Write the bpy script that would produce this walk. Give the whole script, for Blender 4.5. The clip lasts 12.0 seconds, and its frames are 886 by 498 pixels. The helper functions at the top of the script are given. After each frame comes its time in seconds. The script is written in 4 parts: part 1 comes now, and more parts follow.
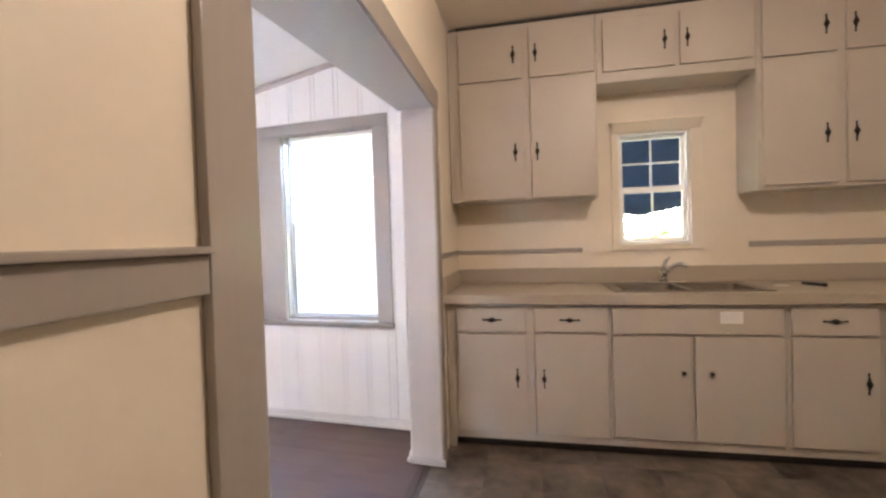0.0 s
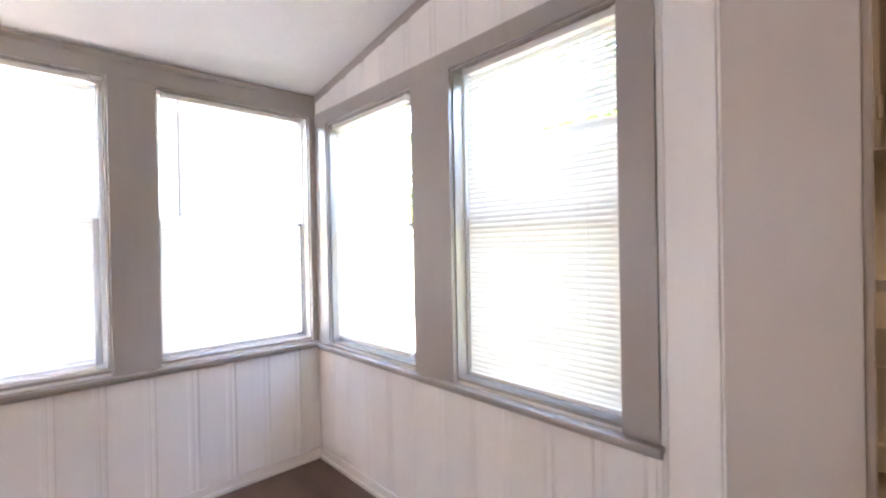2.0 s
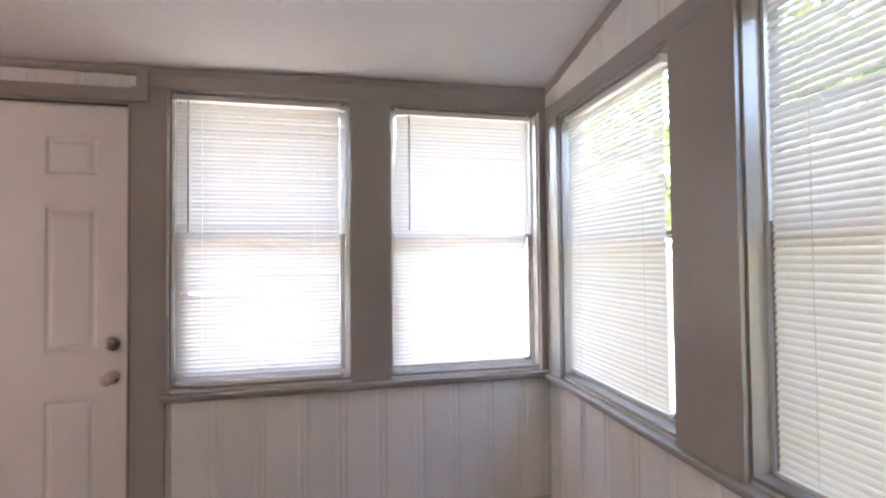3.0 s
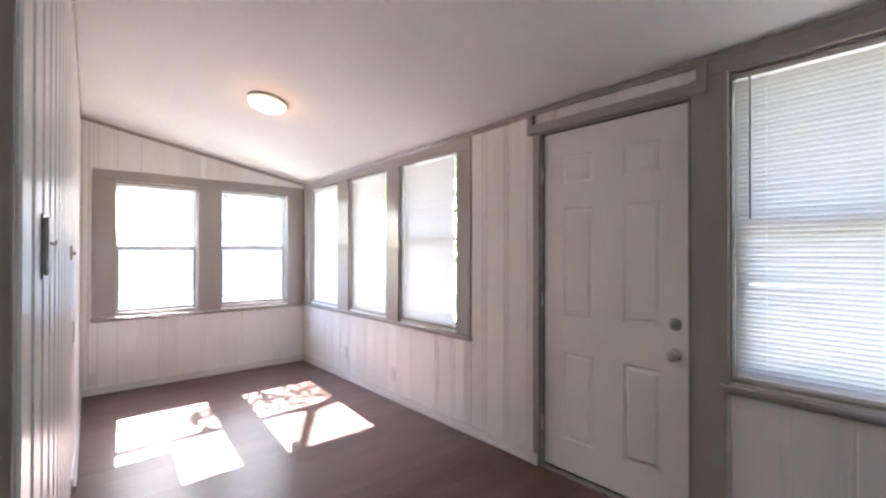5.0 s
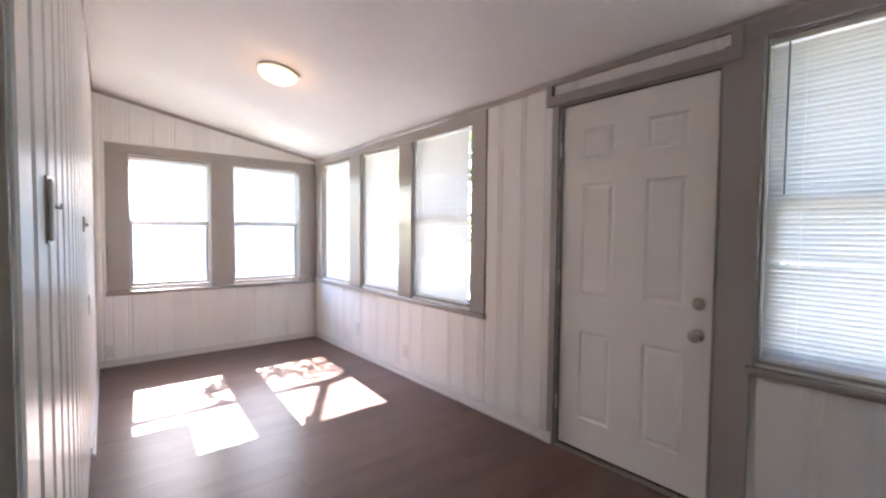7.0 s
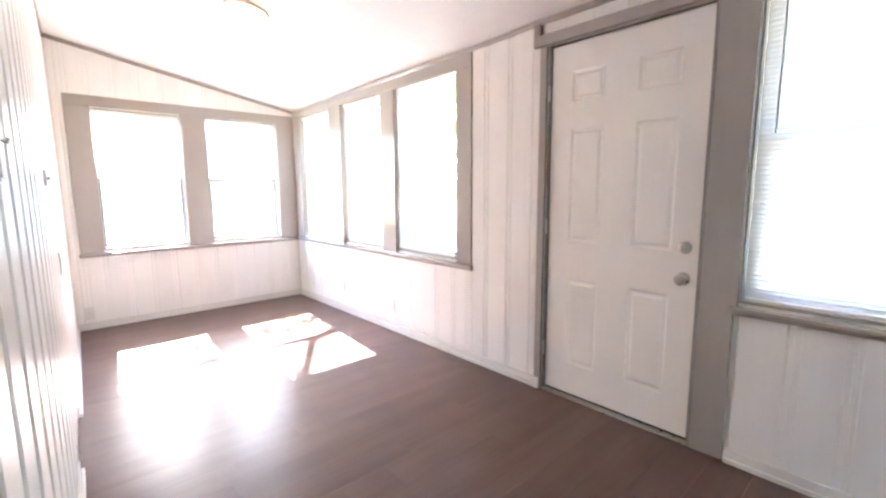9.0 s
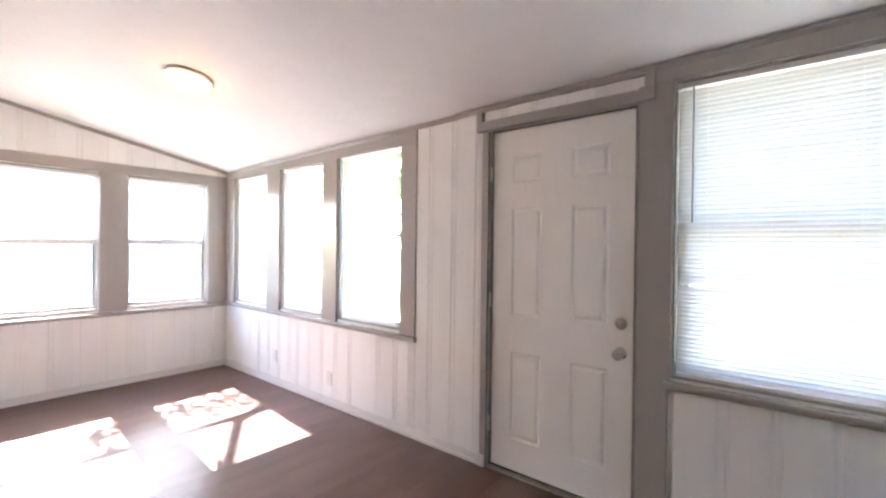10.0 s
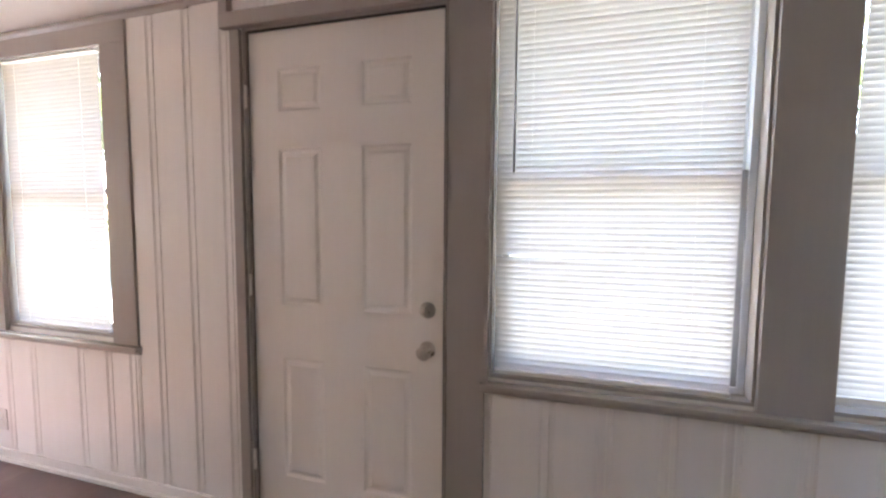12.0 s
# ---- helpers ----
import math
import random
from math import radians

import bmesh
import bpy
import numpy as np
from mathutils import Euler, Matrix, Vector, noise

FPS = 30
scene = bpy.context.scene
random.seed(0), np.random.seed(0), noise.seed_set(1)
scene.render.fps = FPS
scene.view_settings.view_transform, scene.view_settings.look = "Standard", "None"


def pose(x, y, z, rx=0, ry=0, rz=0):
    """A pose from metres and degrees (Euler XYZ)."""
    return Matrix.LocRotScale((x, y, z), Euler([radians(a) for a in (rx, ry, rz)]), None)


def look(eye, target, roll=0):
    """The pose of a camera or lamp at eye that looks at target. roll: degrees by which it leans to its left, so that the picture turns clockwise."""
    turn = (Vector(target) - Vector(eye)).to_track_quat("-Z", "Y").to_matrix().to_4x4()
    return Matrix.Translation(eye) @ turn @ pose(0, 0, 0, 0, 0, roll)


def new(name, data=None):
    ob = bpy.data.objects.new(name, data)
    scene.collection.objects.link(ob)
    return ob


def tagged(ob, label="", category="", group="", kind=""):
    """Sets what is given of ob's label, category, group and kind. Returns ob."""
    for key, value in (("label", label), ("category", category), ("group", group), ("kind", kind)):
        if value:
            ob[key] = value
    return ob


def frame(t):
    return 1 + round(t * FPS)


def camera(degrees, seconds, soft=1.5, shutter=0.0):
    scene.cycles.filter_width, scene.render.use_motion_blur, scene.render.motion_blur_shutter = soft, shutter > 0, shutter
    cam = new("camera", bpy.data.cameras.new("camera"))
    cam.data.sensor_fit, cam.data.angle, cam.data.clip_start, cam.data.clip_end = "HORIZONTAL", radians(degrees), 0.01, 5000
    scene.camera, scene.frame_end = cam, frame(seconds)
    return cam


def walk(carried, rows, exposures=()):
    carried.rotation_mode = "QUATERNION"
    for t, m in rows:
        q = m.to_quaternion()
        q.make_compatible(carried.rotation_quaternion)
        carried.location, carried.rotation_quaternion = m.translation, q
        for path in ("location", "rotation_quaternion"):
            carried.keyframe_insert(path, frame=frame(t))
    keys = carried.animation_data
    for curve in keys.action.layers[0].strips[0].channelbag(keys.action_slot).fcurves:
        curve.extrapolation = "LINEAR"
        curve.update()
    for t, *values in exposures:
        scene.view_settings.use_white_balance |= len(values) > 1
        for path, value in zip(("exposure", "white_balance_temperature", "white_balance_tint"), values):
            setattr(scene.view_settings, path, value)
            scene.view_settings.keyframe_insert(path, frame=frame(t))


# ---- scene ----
cam = camera(90.8, 12.0, soft=2.5, shutter=0.0)
PATH = [
    (0, (3.249, -2.748, 1.279), (2.677, -0.832, 1.236), -1.8),
    (0.5, (3.134, -2.321, 1.289), (2.54, -0.412, 1.254), 0.0),
    (1, (2.937, -1.921, 1.328), (2.297, -0.026, 1.337), -1.1),
    (1.5, (2.74, -1.555, 1.335), (1.628, 0.107, 1.345), -1.2),
    (2, (2.555, -1.325, 1.31), (1.101, 0.049, 1.298), -1.1),
    (2.5, (2.345, -1.17, 1.341), (0.672, -0.076, 1.404), -0.5),
    (3, (2.226, -1.052, 1.339), (0.268, -0.644, 1.384), -0.6),
    (3.5, (2.19, -1.043, 1.377), (0.204, -1.274, 1.396), -0.8),
    (3.7, (2.175, -1.06, 1.372), (0.225, -1.505, 1.392), -0.6),
    (5.3, (2.285, -1.285, 1.318), (1.076, -2.878, 1.336), 0.1),
    (5.5, (2.294, -1.3, 1.31), (1.122, -2.921, 1.331), 0.2),
    (6, (2.274, -1.301, 1.292), (1.17, -2.969, 1.286), 0.8),
    (6.5, (2.257, -1.312, 1.304), (1.061, -2.914, 1.291), 0.5),
    (7, (2.244, -1.309, 1.306), (0.962, -2.842, 1.224), 0.6),
    (7.2, (2.250, -1.318, 1.300), (0.957, -2.820, 1.029), 0.7),
    (8.8, (2.200, -1.360, 1.240), (0.929, -2.817, 0.728), -0.6),
    (9, (2.229, -1.354, 1.257), (0.901, -2.825, 0.985), -0.4),
    (9.5, (2.264, -1.365, 1.331), (0.856, -2.786, 1.364), 0.6),
    (10, (2.266, -1.41, 1.349), (0.72, -2.679, 1.34), 0.7),
    (10.5, (2.245, -1.411, 1.33), (0.461, -2.315, 1.283), -0.1),
    (11, (2.184, -1.427, 1.315), (0.293, -2.065, 1.192), -1.5),
    (11.5, (1.921, -1.519, 1.305), (0.004, -2.063, 1.133), -1.2),
    (12, (1.512, -1.603, 1.325), (-0.4, -2.168, 1.172), 0.4),
]
EXPOSURES = [(0.0, 6.37, 6300, 22), (1.0, 6.27, 6350, 24), (1.5, 6.02, 6450, 24), (2.0, 5.65, 6800, 26), (2.5, 5.2, 7100, 28), (3.0, 4.78, 7050, 28), (3.5, 4.54, 6900, 26), (5.5, 4.47, 6280, 20), (7.0, 4.5, 6300, 19),
             (7.2, 4.62, 6320, 18), (8.8, 5.67, 6350, 17), (9.0, 5.62, 6350, 17), (9.5, 5.3, 6320, 17), (10.0, 5.02, 6380, 18), (10.5, 4.74, 6550, 20), (11.0, 4.6, 6700, 21), (12.0, 4.7, 6900, 23)]
walk(cam, [(t, look(eye, target, roll)) for t, eye, target, roll in PATH], EXPOSURES)

# ---- world, sun, lamps ----
SUN_WAY = Vector((-0.085, -1.0, 0.81)).normalized()
world = bpy.data.worlds.new("sky")
scene.world = world
world.use_nodes = True
wt = world.node_tree
sky = wt.nodes.new("ShaderNodeTexSky")
sky.sky_type = "NISHITA"
sky.sun_disc = False
sky.sun_elevation = radians(38.9)
sky.sun_rotation = radians(184)
wt.links.new(sky.outputs["Color"], wt.nodes["Background"].inputs["Color"])
wt.nodes["Background"].inputs["Strength"].default_value = 0.15
sun_data = bpy.data.lights.new("sun", "SUN")
sun_data.energy, sun_data.angle, sun_data.color = 4.2, radians(0.53), (1.0, 0.95, 0.88)
sun = new("sun", sun_data)
sun.matrix_world = look(SUN_WAY * 30, (0, 0, 0))



KITCHEN_LAMP, PORCH_LAMP = 0.54, 0.09
for name, place, watts, size in (("kitchen_bulb", (3.95, -1.60, 2.50), KITCHEN_LAMP, 0.09), ("porch_bulb", (1.155, -4.41, 2.315), PORCH_LAMP, 0.05)):
    data = bpy.data.lights.new(name, "POINT")
    data.energy, data.shadow_soft_size, data.color = watts, size, (1.0, 0.84, 0.66) if name == "kitchen_bulb" else (1.0, 0.56, 0.20)
    new(name, data).location = place


# ---- materials ----
def material(name, colour, rough=0.5, spot=(), bump=(), metal=0.0, vary=0.0, shine=0.5):
    """spot: rows of (scale, amount, stretch) that lighten and darken; bump: rows of (scale, height in m, stretch)."""
    m = bpy.data.materials.new(name)
    m.use_nodes = True
    t = m.node_tree
    p = t.nodes["Principled BSDF"]
    p.inputs["Roughness"].default_value, p.inputs["Metallic"].default_value = rough, metal
    p.inputs["Specular IOR Level"].default_value = shine
    where = t.nodes.new("ShaderNodeTexCoord").outputs["Object"]
    shift = t.nodes.new("ShaderNodeVectorMath")
    shift.operation = "MULTIPLY_ADD"
    shift.inputs[1].default_value = (17.0, 29.0, 11.0)
    t.links.new(t.nodes.new("ShaderNodeObjectInfo").outputs["Random"], shift.inputs[0])
    t.links.new(where, shift.inputs[2])
    where = shift.outputs[0]
    tone = t.nodes.new("ShaderNodeValue").outputs[0]
    tone.default_value = 1.0

    def grain(scale, stretch, detail=4.0):
        mp = t.nodes.new("ShaderNodeMapping")
        mp.inputs["Scale"].default_value = stretch
        t.links.new(where, mp.inputs["Vector"])
        n = t.nodes.new("ShaderNodeTexNoise")
        n.inputs["Scale"].default_value, n.inputs["Detail"].default_value = scale, detail
        t.links.new(mp.outputs[0], n.inputs["Vector"])
        return n.outputs["Fac"]

    def calc(op, a, b):
        n = t.nodes.new("ShaderNodeMath")
        n.operation = op
        for k, v in enumerate((a, b)):
            if isinstance(v, (int, float)):
                n.inputs[k].default_value = v
            else:
                t.links.new(v, n.inputs[k])
        return n.outputs[0]

    for scale, amount, stretch in spot:
        g = calc("MULTIPLY", calc("SUBTRACT", grain(scale, stretch), 0.5), 2.0 * amount)
        tone = calc("ADD", tone, g)
    if vary:
        r = t.nodes.new("ShaderNodeObjectInfo").outputs["Random"]
        tone = calc("ADD", tone, calc("MULTIPLY", calc("SUBTRACT", r, 0.5), 2.0 * vary))
    mix = t.nodes.new("ShaderNodeVectorMath")
    mix.operation = "SCALE"
    mix.inputs[0].default_value = colour
    t.links.new(tone, mix.inputs["Scale"])
    t.links.new(mix.outputs[0], p.inputs["Base Color"])
    if spot:
        t.links.new(calc("ADD", rough, calc("MULTIPLY", calc("SUBTRACT", grain(spot[0][0] * 1.7, spot[0][2]), 0.5), 0.05)), p.inputs["Roughness"])
    last = None
    for scale, height, stretch in bump:
        b = t.nodes.new("ShaderNodeBump")
        b.inputs["Strength"].default_value, b.inputs["Distance"].default_value = 1.0, height
        t.links.new(grain(scale, stretch, 6.0), b.inputs["Height"])
        if last:
            t.links.new(last, b.inputs["Normal"])
        last = b.outputs[0]
    if last:
        t.links.new(last, p.inputs["Normal"])
    return m


ONE, UP, ALONG = (1, 1, 1), (1, 1, 0.06), (0.07, 1, 1)
TAUPE = material("taupe_gloss_paint", (0.395, 0.36, 0.33), 0.21, [(2.2, 0.06, ONE), (38, 0.04, UP)], [(60, 0.0006, UP), (9, 0.001, ONE)])
WHITE = material("white_panel_paint", (0.87, 0.85, 0.815), 0.33, [(1.6, 0.05, ONE), (30, 0.03, UP)], [(50, 0.0006, UP), (6, 0.0012, ONE)], vary=0.025)
JAMB = material("pale_lit_jamb_paint", (0.52, 0.50, 0.485), 0.35, [(2, 0.05, ONE), (30, 0.03, UP)], [(50, 0.0005, UP)])
BASE_WHITE = material("white_baseboard_paint", (0.74, 0.71, 0.67), 0.4, [(3, 0.06, ONE), (40, 0.05, ONE)], [(30, 0.0008, ONE)])
DOOR_WHITE = material("white_door_paint", (0.88, 0.85, 0.80), 0.38, [(2, 0.03, ONE), (60, 0.02, UP)], [(90, 0.0003, UP)])
CEILING = material("white_stippled_ceiling_paint", (0.88, 0.86, 0.84), 0.7, [(0.8, 0.05, ONE), (7, 0.03, ONE)], [(9, 0.006, ONE), (60, 0.001, ONE)])
CREAM = material("cream_wall_paint", (0.82, 0.745, 0.62), 0.5, [(1.5, 0.05, ONE), (20, 0.03, ONE)], [(70, 0.0002, ONE), (5, 0.0006, ONE)])
KITCHEN_CEILING = material("beige_kitchen_ceiling_paint", (0.78, 0.73, 0.64), 0.7, [(1.2, 0.05, ONE)], [(60, 0.0012, ONE)])
CABINET = material("greige_cabinet_paint", (0.52, 0.47, 0.405), 0.4, [(2.5, 0.05, ONE), (35, 0.03, ONE)], [(45, 0.0006, ONE), (8, 0.0009, ONE)], vary=0.02)
LAMINATE = material("beige_laminate_counter", (0.44, 0.385, 0.31), 0.4, [(220, 0.08, ONE), (6, 0.04, ONE)], [(120, 0.0002, ONE)])
IRON = material("blackened_iron", (0.02, 0.018, 0.016), 0.45, [(40, 0.3, ONE)], [(120, 0.0005, ONE)], metal=0.6)
NICKEL = material("satin_nickel", (0.50, 0.47, 0.42), 0.28, [(30, 0.1, ONE)], (), metal=1.0)
STEEL = material("brushed_steel", (0.26, 0.235, 0.205), 0.28, [(60, 0.1, (1, 12, 1))], [(140, 0.0001, (1, 15, 1))], metal=1.0)
CHROME = material("chrome", (0.75, 0.75, 0.75), 0.1, (), (), metal=1.0)
ALUMINIUM = material("white_aluminium_frame", (0.66, 0.67, 0.68), 0.4, [(4, 0.06, ONE)], [(60, 0.0003, ONE)])
DARK_TRACK = material("weathered_grey_sash", (0.30, 0.295, 0.29), 0.5, [(6, 0.15, ONE)], [(60, 0.0004, ONE)])
PLASTIC = material("white_plastic", (0.78, 0.76, 0.72), 0.4, [(8, 0.03, ONE)])
GREY_PLASTIC = material("clear_grey_acrylic", (0.30, 0.30, 0.31), 0.2)
CORD = material("white_cord", (0.75, 0.75, 0.74), 0.8)
PAPER = material("white_paper", (0.85, 0.84, 0.80), 0.7, [(12, 0.03, ONE)])
INK = material("grey_print", (0.66, 0.64, 0.62), 0.7)
BLACK = material("black_plastic", (0.015, 0.015, 0.016), 0.35)
# Near-black for the rubber sweep, and for shade put into gaps and recesses.
GAP = material("dark_rubber_and_gap_shade", (0.03, 0.026, 0.023), 0.7, [(20, 0.3, ONE)])
WOOD = material("dark_brown_laminate_plank", (0.128, 0.078, 0.063), 0.32, [(1.6, 0.26, ALONG), (9, 0.24, ALONG), (70, 0.10, ALONG), (3.5, 0.22, ONE)], [(80, 0.0002, ALONG), (7, 0.0016, (0.5, 1, 1))], vary=0.06, shine=0.2)
WOOD_EDGE = material("brown_threshold_strip", (0.075, 0.036, 0.022), 0.4, [(14, 0.2, ALONG)], [(80, 0.0003, ALONG)])
TILE = material("brown_stone_vinyl_tile", (0.125, 0.102, 0.083), 0.42, [(3.5, 1.3, ONE), (11, 0.9, ONE), (70, 0.2, ONE)], [(40, 0.0006, ONE)], vary=0.08)
GROUT = material("dark_tile_joint", (0.10, 0.085, 0.07), 0.8, [(30, 0.2, ONE)])
PALE_CONCRETE = material("pale_bounce_concrete", (0.46, 0.44, 0.41), 0.85, [(0.7, 0.12, ONE), (25, 0.08, ONE)], [(60, 0.002, ONE)])
CONCRETE = material("sunlit_concrete", (0.28, 0.26, 0.235), 0.85, [(0.7, 0.15, ONE), (25, 0.1, ONE)], [(60, 0.002, ONE)])
GRASS = material("mown_grass", (0.12, 0.13, 0.07), 0.9, [(0.5, 0.3, ONE), (30, 0.4, ONE)], [(40, 0.02, ONE)])
BARK = material("grey_brown_bark", (0.12, 0.095, 0.075), 0.9, [(6, 0.3, UP)], [(25, 0.01, UP)])
SIDING = material("painted_siding", (0.42, 0.39, 0.35), 0.6, [(2, 0.06, ONE)], [(40, 0.0008, ONE)])
TARP = material("dark_blue_tarpaulin", (0.006, 0.012, 0.030), 0.95, [(3, 0.4, ONE)], [(4, 0.03, ONE)], shine=0.08)
SHINGLE = material("grey_roofing", (0.12, 0.115, 0.11), 0.9, [(9, 0.2, ONE)], [(30, 0.004, ONE)])


def see_through(name, colour, share, rough=0.6):
    """A thin sheet that lets light through as well as scattering it."""
    m = bpy.data.materials.new(name)
    m.use_nodes = True
    t = m.node_tree
    p = t.nodes["Principled BSDF"]
    p.inputs["Base Color"].default_value, p.inputs["Roughness"].default_value = (*colour, 1), rough
    tr = t.nodes.new("ShaderNodeBsdfTranslucent")
    tr.inputs["Color"].default_value = (*colour, 1)
    mx = t.nodes.new("ShaderNodeMixShader")
    mx.inputs["Fac"].default_value = share
    t.links.new(p.outputs[0], mx.inputs[1])
    t.links.new(tr.outputs[0], mx.inputs[2])
    t.links.new(mx.outputs[0], t.nodes["Material Output"].inputs["Surface"])
    return m


SLAT = see_through("white_vinyl_slat", (0.87, 0.838, 0.795), 0.22, 0.5)
LEAF = see_through("green_leaf", (0.12, 0.165, 0.05), 0.5, 0.5)
LEAF_PALE = see_through("pale_green_leaf", (0.17, 0.22, 0.08), 0.45, 0.5)


def glowing(name, colour, strength):
    m = bpy.data.materials.new(name)
    m.use_nodes = True
    p = m.node_tree.nodes["Principled BSDF"]
    p.inputs["Base Color"].default_value = (0.9, 0.88, 0.84, 1)
    p.inputs["Emission Color"].default_value, p.inputs["Emission Strength"].default_value = (*colour, 1), strength
    return m


LAMP_GLASS = glowing("lit_opal_glass", (1.0, 0.68, 0.32), 0.14)
glass_data = bpy.data.materials.new("window_glass")
glass_data.use_nodes = True
gt = glass_data.node_tree
clear, shine, blend, edge, power, share = (gt.nodes.new("ShaderNode" + k) for k in ("BsdfTransparent", "BsdfGlossy", "MixShader", "LayerWeight", "Math", "Math"))
clear.inputs["Color"].default_value = (0.95, 0.97, 0.96, 1)
shine.inputs["Roughness"].default_value = 0.02
edge.inputs["Blend"].default_value = 0.5
power.operation, share.operation = "POWER", "MULTIPLY_ADD"
power.inputs[1].default_value, share.inputs[1].default_value, share.inputs[2].default_value = 5.0, 0.9, 0.035
for a, b in ((edge.outputs["Facing"], power.inputs[0]), (power.outputs[0], share.inputs[0]), (share.outputs[0], blend.inputs[0]), (clear.outputs[0], blend.inputs[1]), (shine.outputs[0], blend.inputs[2])):
    gt.links.new(a, b)
gt.links.new(blend.outputs[0], gt.nodes["Material Output"].inputs["Surface"])
GLASS = glass_data


# ---- building blocks ----
def west(a, n, z):
    return Vector((n, a, z))


def north(a, n, z):
    return Vector((a, -n, z))


def south(a, n, z):
    return Vector((a, -6.42 + n, z))


EAST_A, EAST_B = Vector((2.312, -2.08, 0)), Vector((2.14, -6.42, 0))
EAST_LEN = (EAST_B - EAST_A).length
EAST_T = (EAST_B - EAST_A).normalized()
EAST_N = Vector((EAST_T.y, -EAST_T.x, 0))


def east(a, n, z):
    return EAST_A + a * EAST_T + n * EAST_N + Vector((0, 0, z))


def pier(a, n, z):
    return Vector((2.328 - n, a, z))


KU = Vector((math.cos(radians(5)), math.sin(radians(5)), 0))
KV = Vector((-KU.y, KU.x, 0))
KO = Vector((2.53, -0.19, 0))


def kit(a, n, z):
    """Along the sink wall, out from the cabinet fronts, and up."""
    return KO + a * KU - n * KV + Vector((0, 0, z))


HC, HS = math.cos(radians(6)), math.sin(radians(6))


def house_face(a, n, z):
    """The kitchen side of the house wall: southwards from the cabinet fronts, out into the kitchen, and up."""
    return kit(-0.01, 1.9, z) + (a - 1.9) * Vector((HS, -HC, 0)) + n * Vector((HC, HS, 0))


def plain(a, n, z):
    return Vector((a, n, z))


def ceiling_at(x, y):
    return 2.262 + 0.0165 * y + (0.172 - 0.003 * y) * x


def block(bm, P, a0, a1, n0, n1, z0, z1, slope=None):
    """A box in a wall's own directions; slope: the tops at a0 and a1, where they differ from z1."""
    ta, tb = slope or (z1, z1)
    vs = [bm.verts.new(P(a, n, z)) for a, n, z in (
        (a0, n0, z0), (a1, n0, z0), (a1, n1, z0), (a0, n1, z0), (a0, n0, ta), (a1, n0, tb), (a1, n1, tb), (a0, n1, ta))]
    fs = [bm.faces.new([vs[k] for k in q]) for q in ((0, 1, 2, 3), (4, 5, 6, 7), (0, 1, 5, 4), (1, 2, 6, 5), (2, 3, 7, 6), (3, 0, 4, 7))]
    return fs


def lathe(bm, P, rows, a, z, n0, steps=20):
    """A turned shape round an axis along n: rows of (n, radius)."""
    rings = []
    for n, r in rows:
        rings.append([bm.verts.new(P(a + r * math.cos(2 * math.pi * k / steps), n0 + n, z + r * math.sin(2 * math.pi * k / steps))) for k in range(steps)])
    for r0, r1 in zip(rings, rings[1:]):
        for k in range(steps):
            bm.faces.new((r0[k], r0[(k + 1) % steps], r1[(k + 1) % steps], r1[k]))
    bm.faces.new(rings[0])
    bm.faces.new(rings[-1])


def tube(bm, points, radius, steps=10, radii=None):
    """A round rod along points."""
    rings = []
    pts = [Vector(p) for p in points]
    for k, p in enumerate(pts):
        way = (pts[min(k + 1, len(pts) - 1)] - pts[max(k - 1, 0)]).normalized()
        side = way.orthogonal().normalized() if not rings else (last - way * last.dot(way)).normalized()
        last = side
        up = way.cross(side)
        r = radii[k] if radii else radius
        rings.append([bm.verts.new(p + r * (math.cos(2 * math.pi * j / steps) * side + math.sin(2 * math.pi * j / steps) * up)) for j in range(steps)])
    for r0, r1 in zip(rings, rings[1:]):
        for j in range(steps):
            bm.faces.new((r0[j], r0[(j + 1) % steps], r1[(j + 1) % steps], r1[j]))
    bm.faces.new(rings[0])
    bm.faces.new(rings[-1])


def soften(bm, width, segments=2):
    bmesh.ops.bevel(bm, geom=list(bm.edges), offset=width, segments=segments, profile=0.6, affect="EDGES", clamp_overlap=True)


def part(name, bm, mat, parent=None, label="", smooth=False, bevel=0.0):
    if bevel:
        soften(bm, bevel)
    bmesh.ops.recalc_face_normals(bm, faces=list(bm.faces))
    me = bpy.data.meshes.new(name)
    bm.to_mesh(me)
    bm.free()
    me.materials.append(mat)
    if smooth:
        for f in me.polygons:
            f.use_smooth = True
    ob = new(name, me)
    if parent:
        ob.parent = parent
    if label:
        ob["label"] = label
    return ob


def single(name, mat, P, *rows, parent=None, label="", bevel=0.0):
    """One mesh of boxes."""
    bm = bmesh.new()
    for row in rows:
        block(bm, P, *row)
    return part(name, bm, mat, parent, label, bevel=bevel)


def thing(name, label, category, group="", kind="", at=(0, 0, 0)):
    ob = new(name)
    ob.empty_display_size = 0.05
    ob.location = at
    return tagged(ob, label, category, group, kind)


def held(ob, parent):
    """Hang ob on parent where it stands."""
    ob.parent = parent
    ob.matrix_parent_inverse = Matrix.Translation(-Vector(parent.location))
    return ob


def setting(ob, label, category):
    return tagged(ob, label, category, "", "structure")


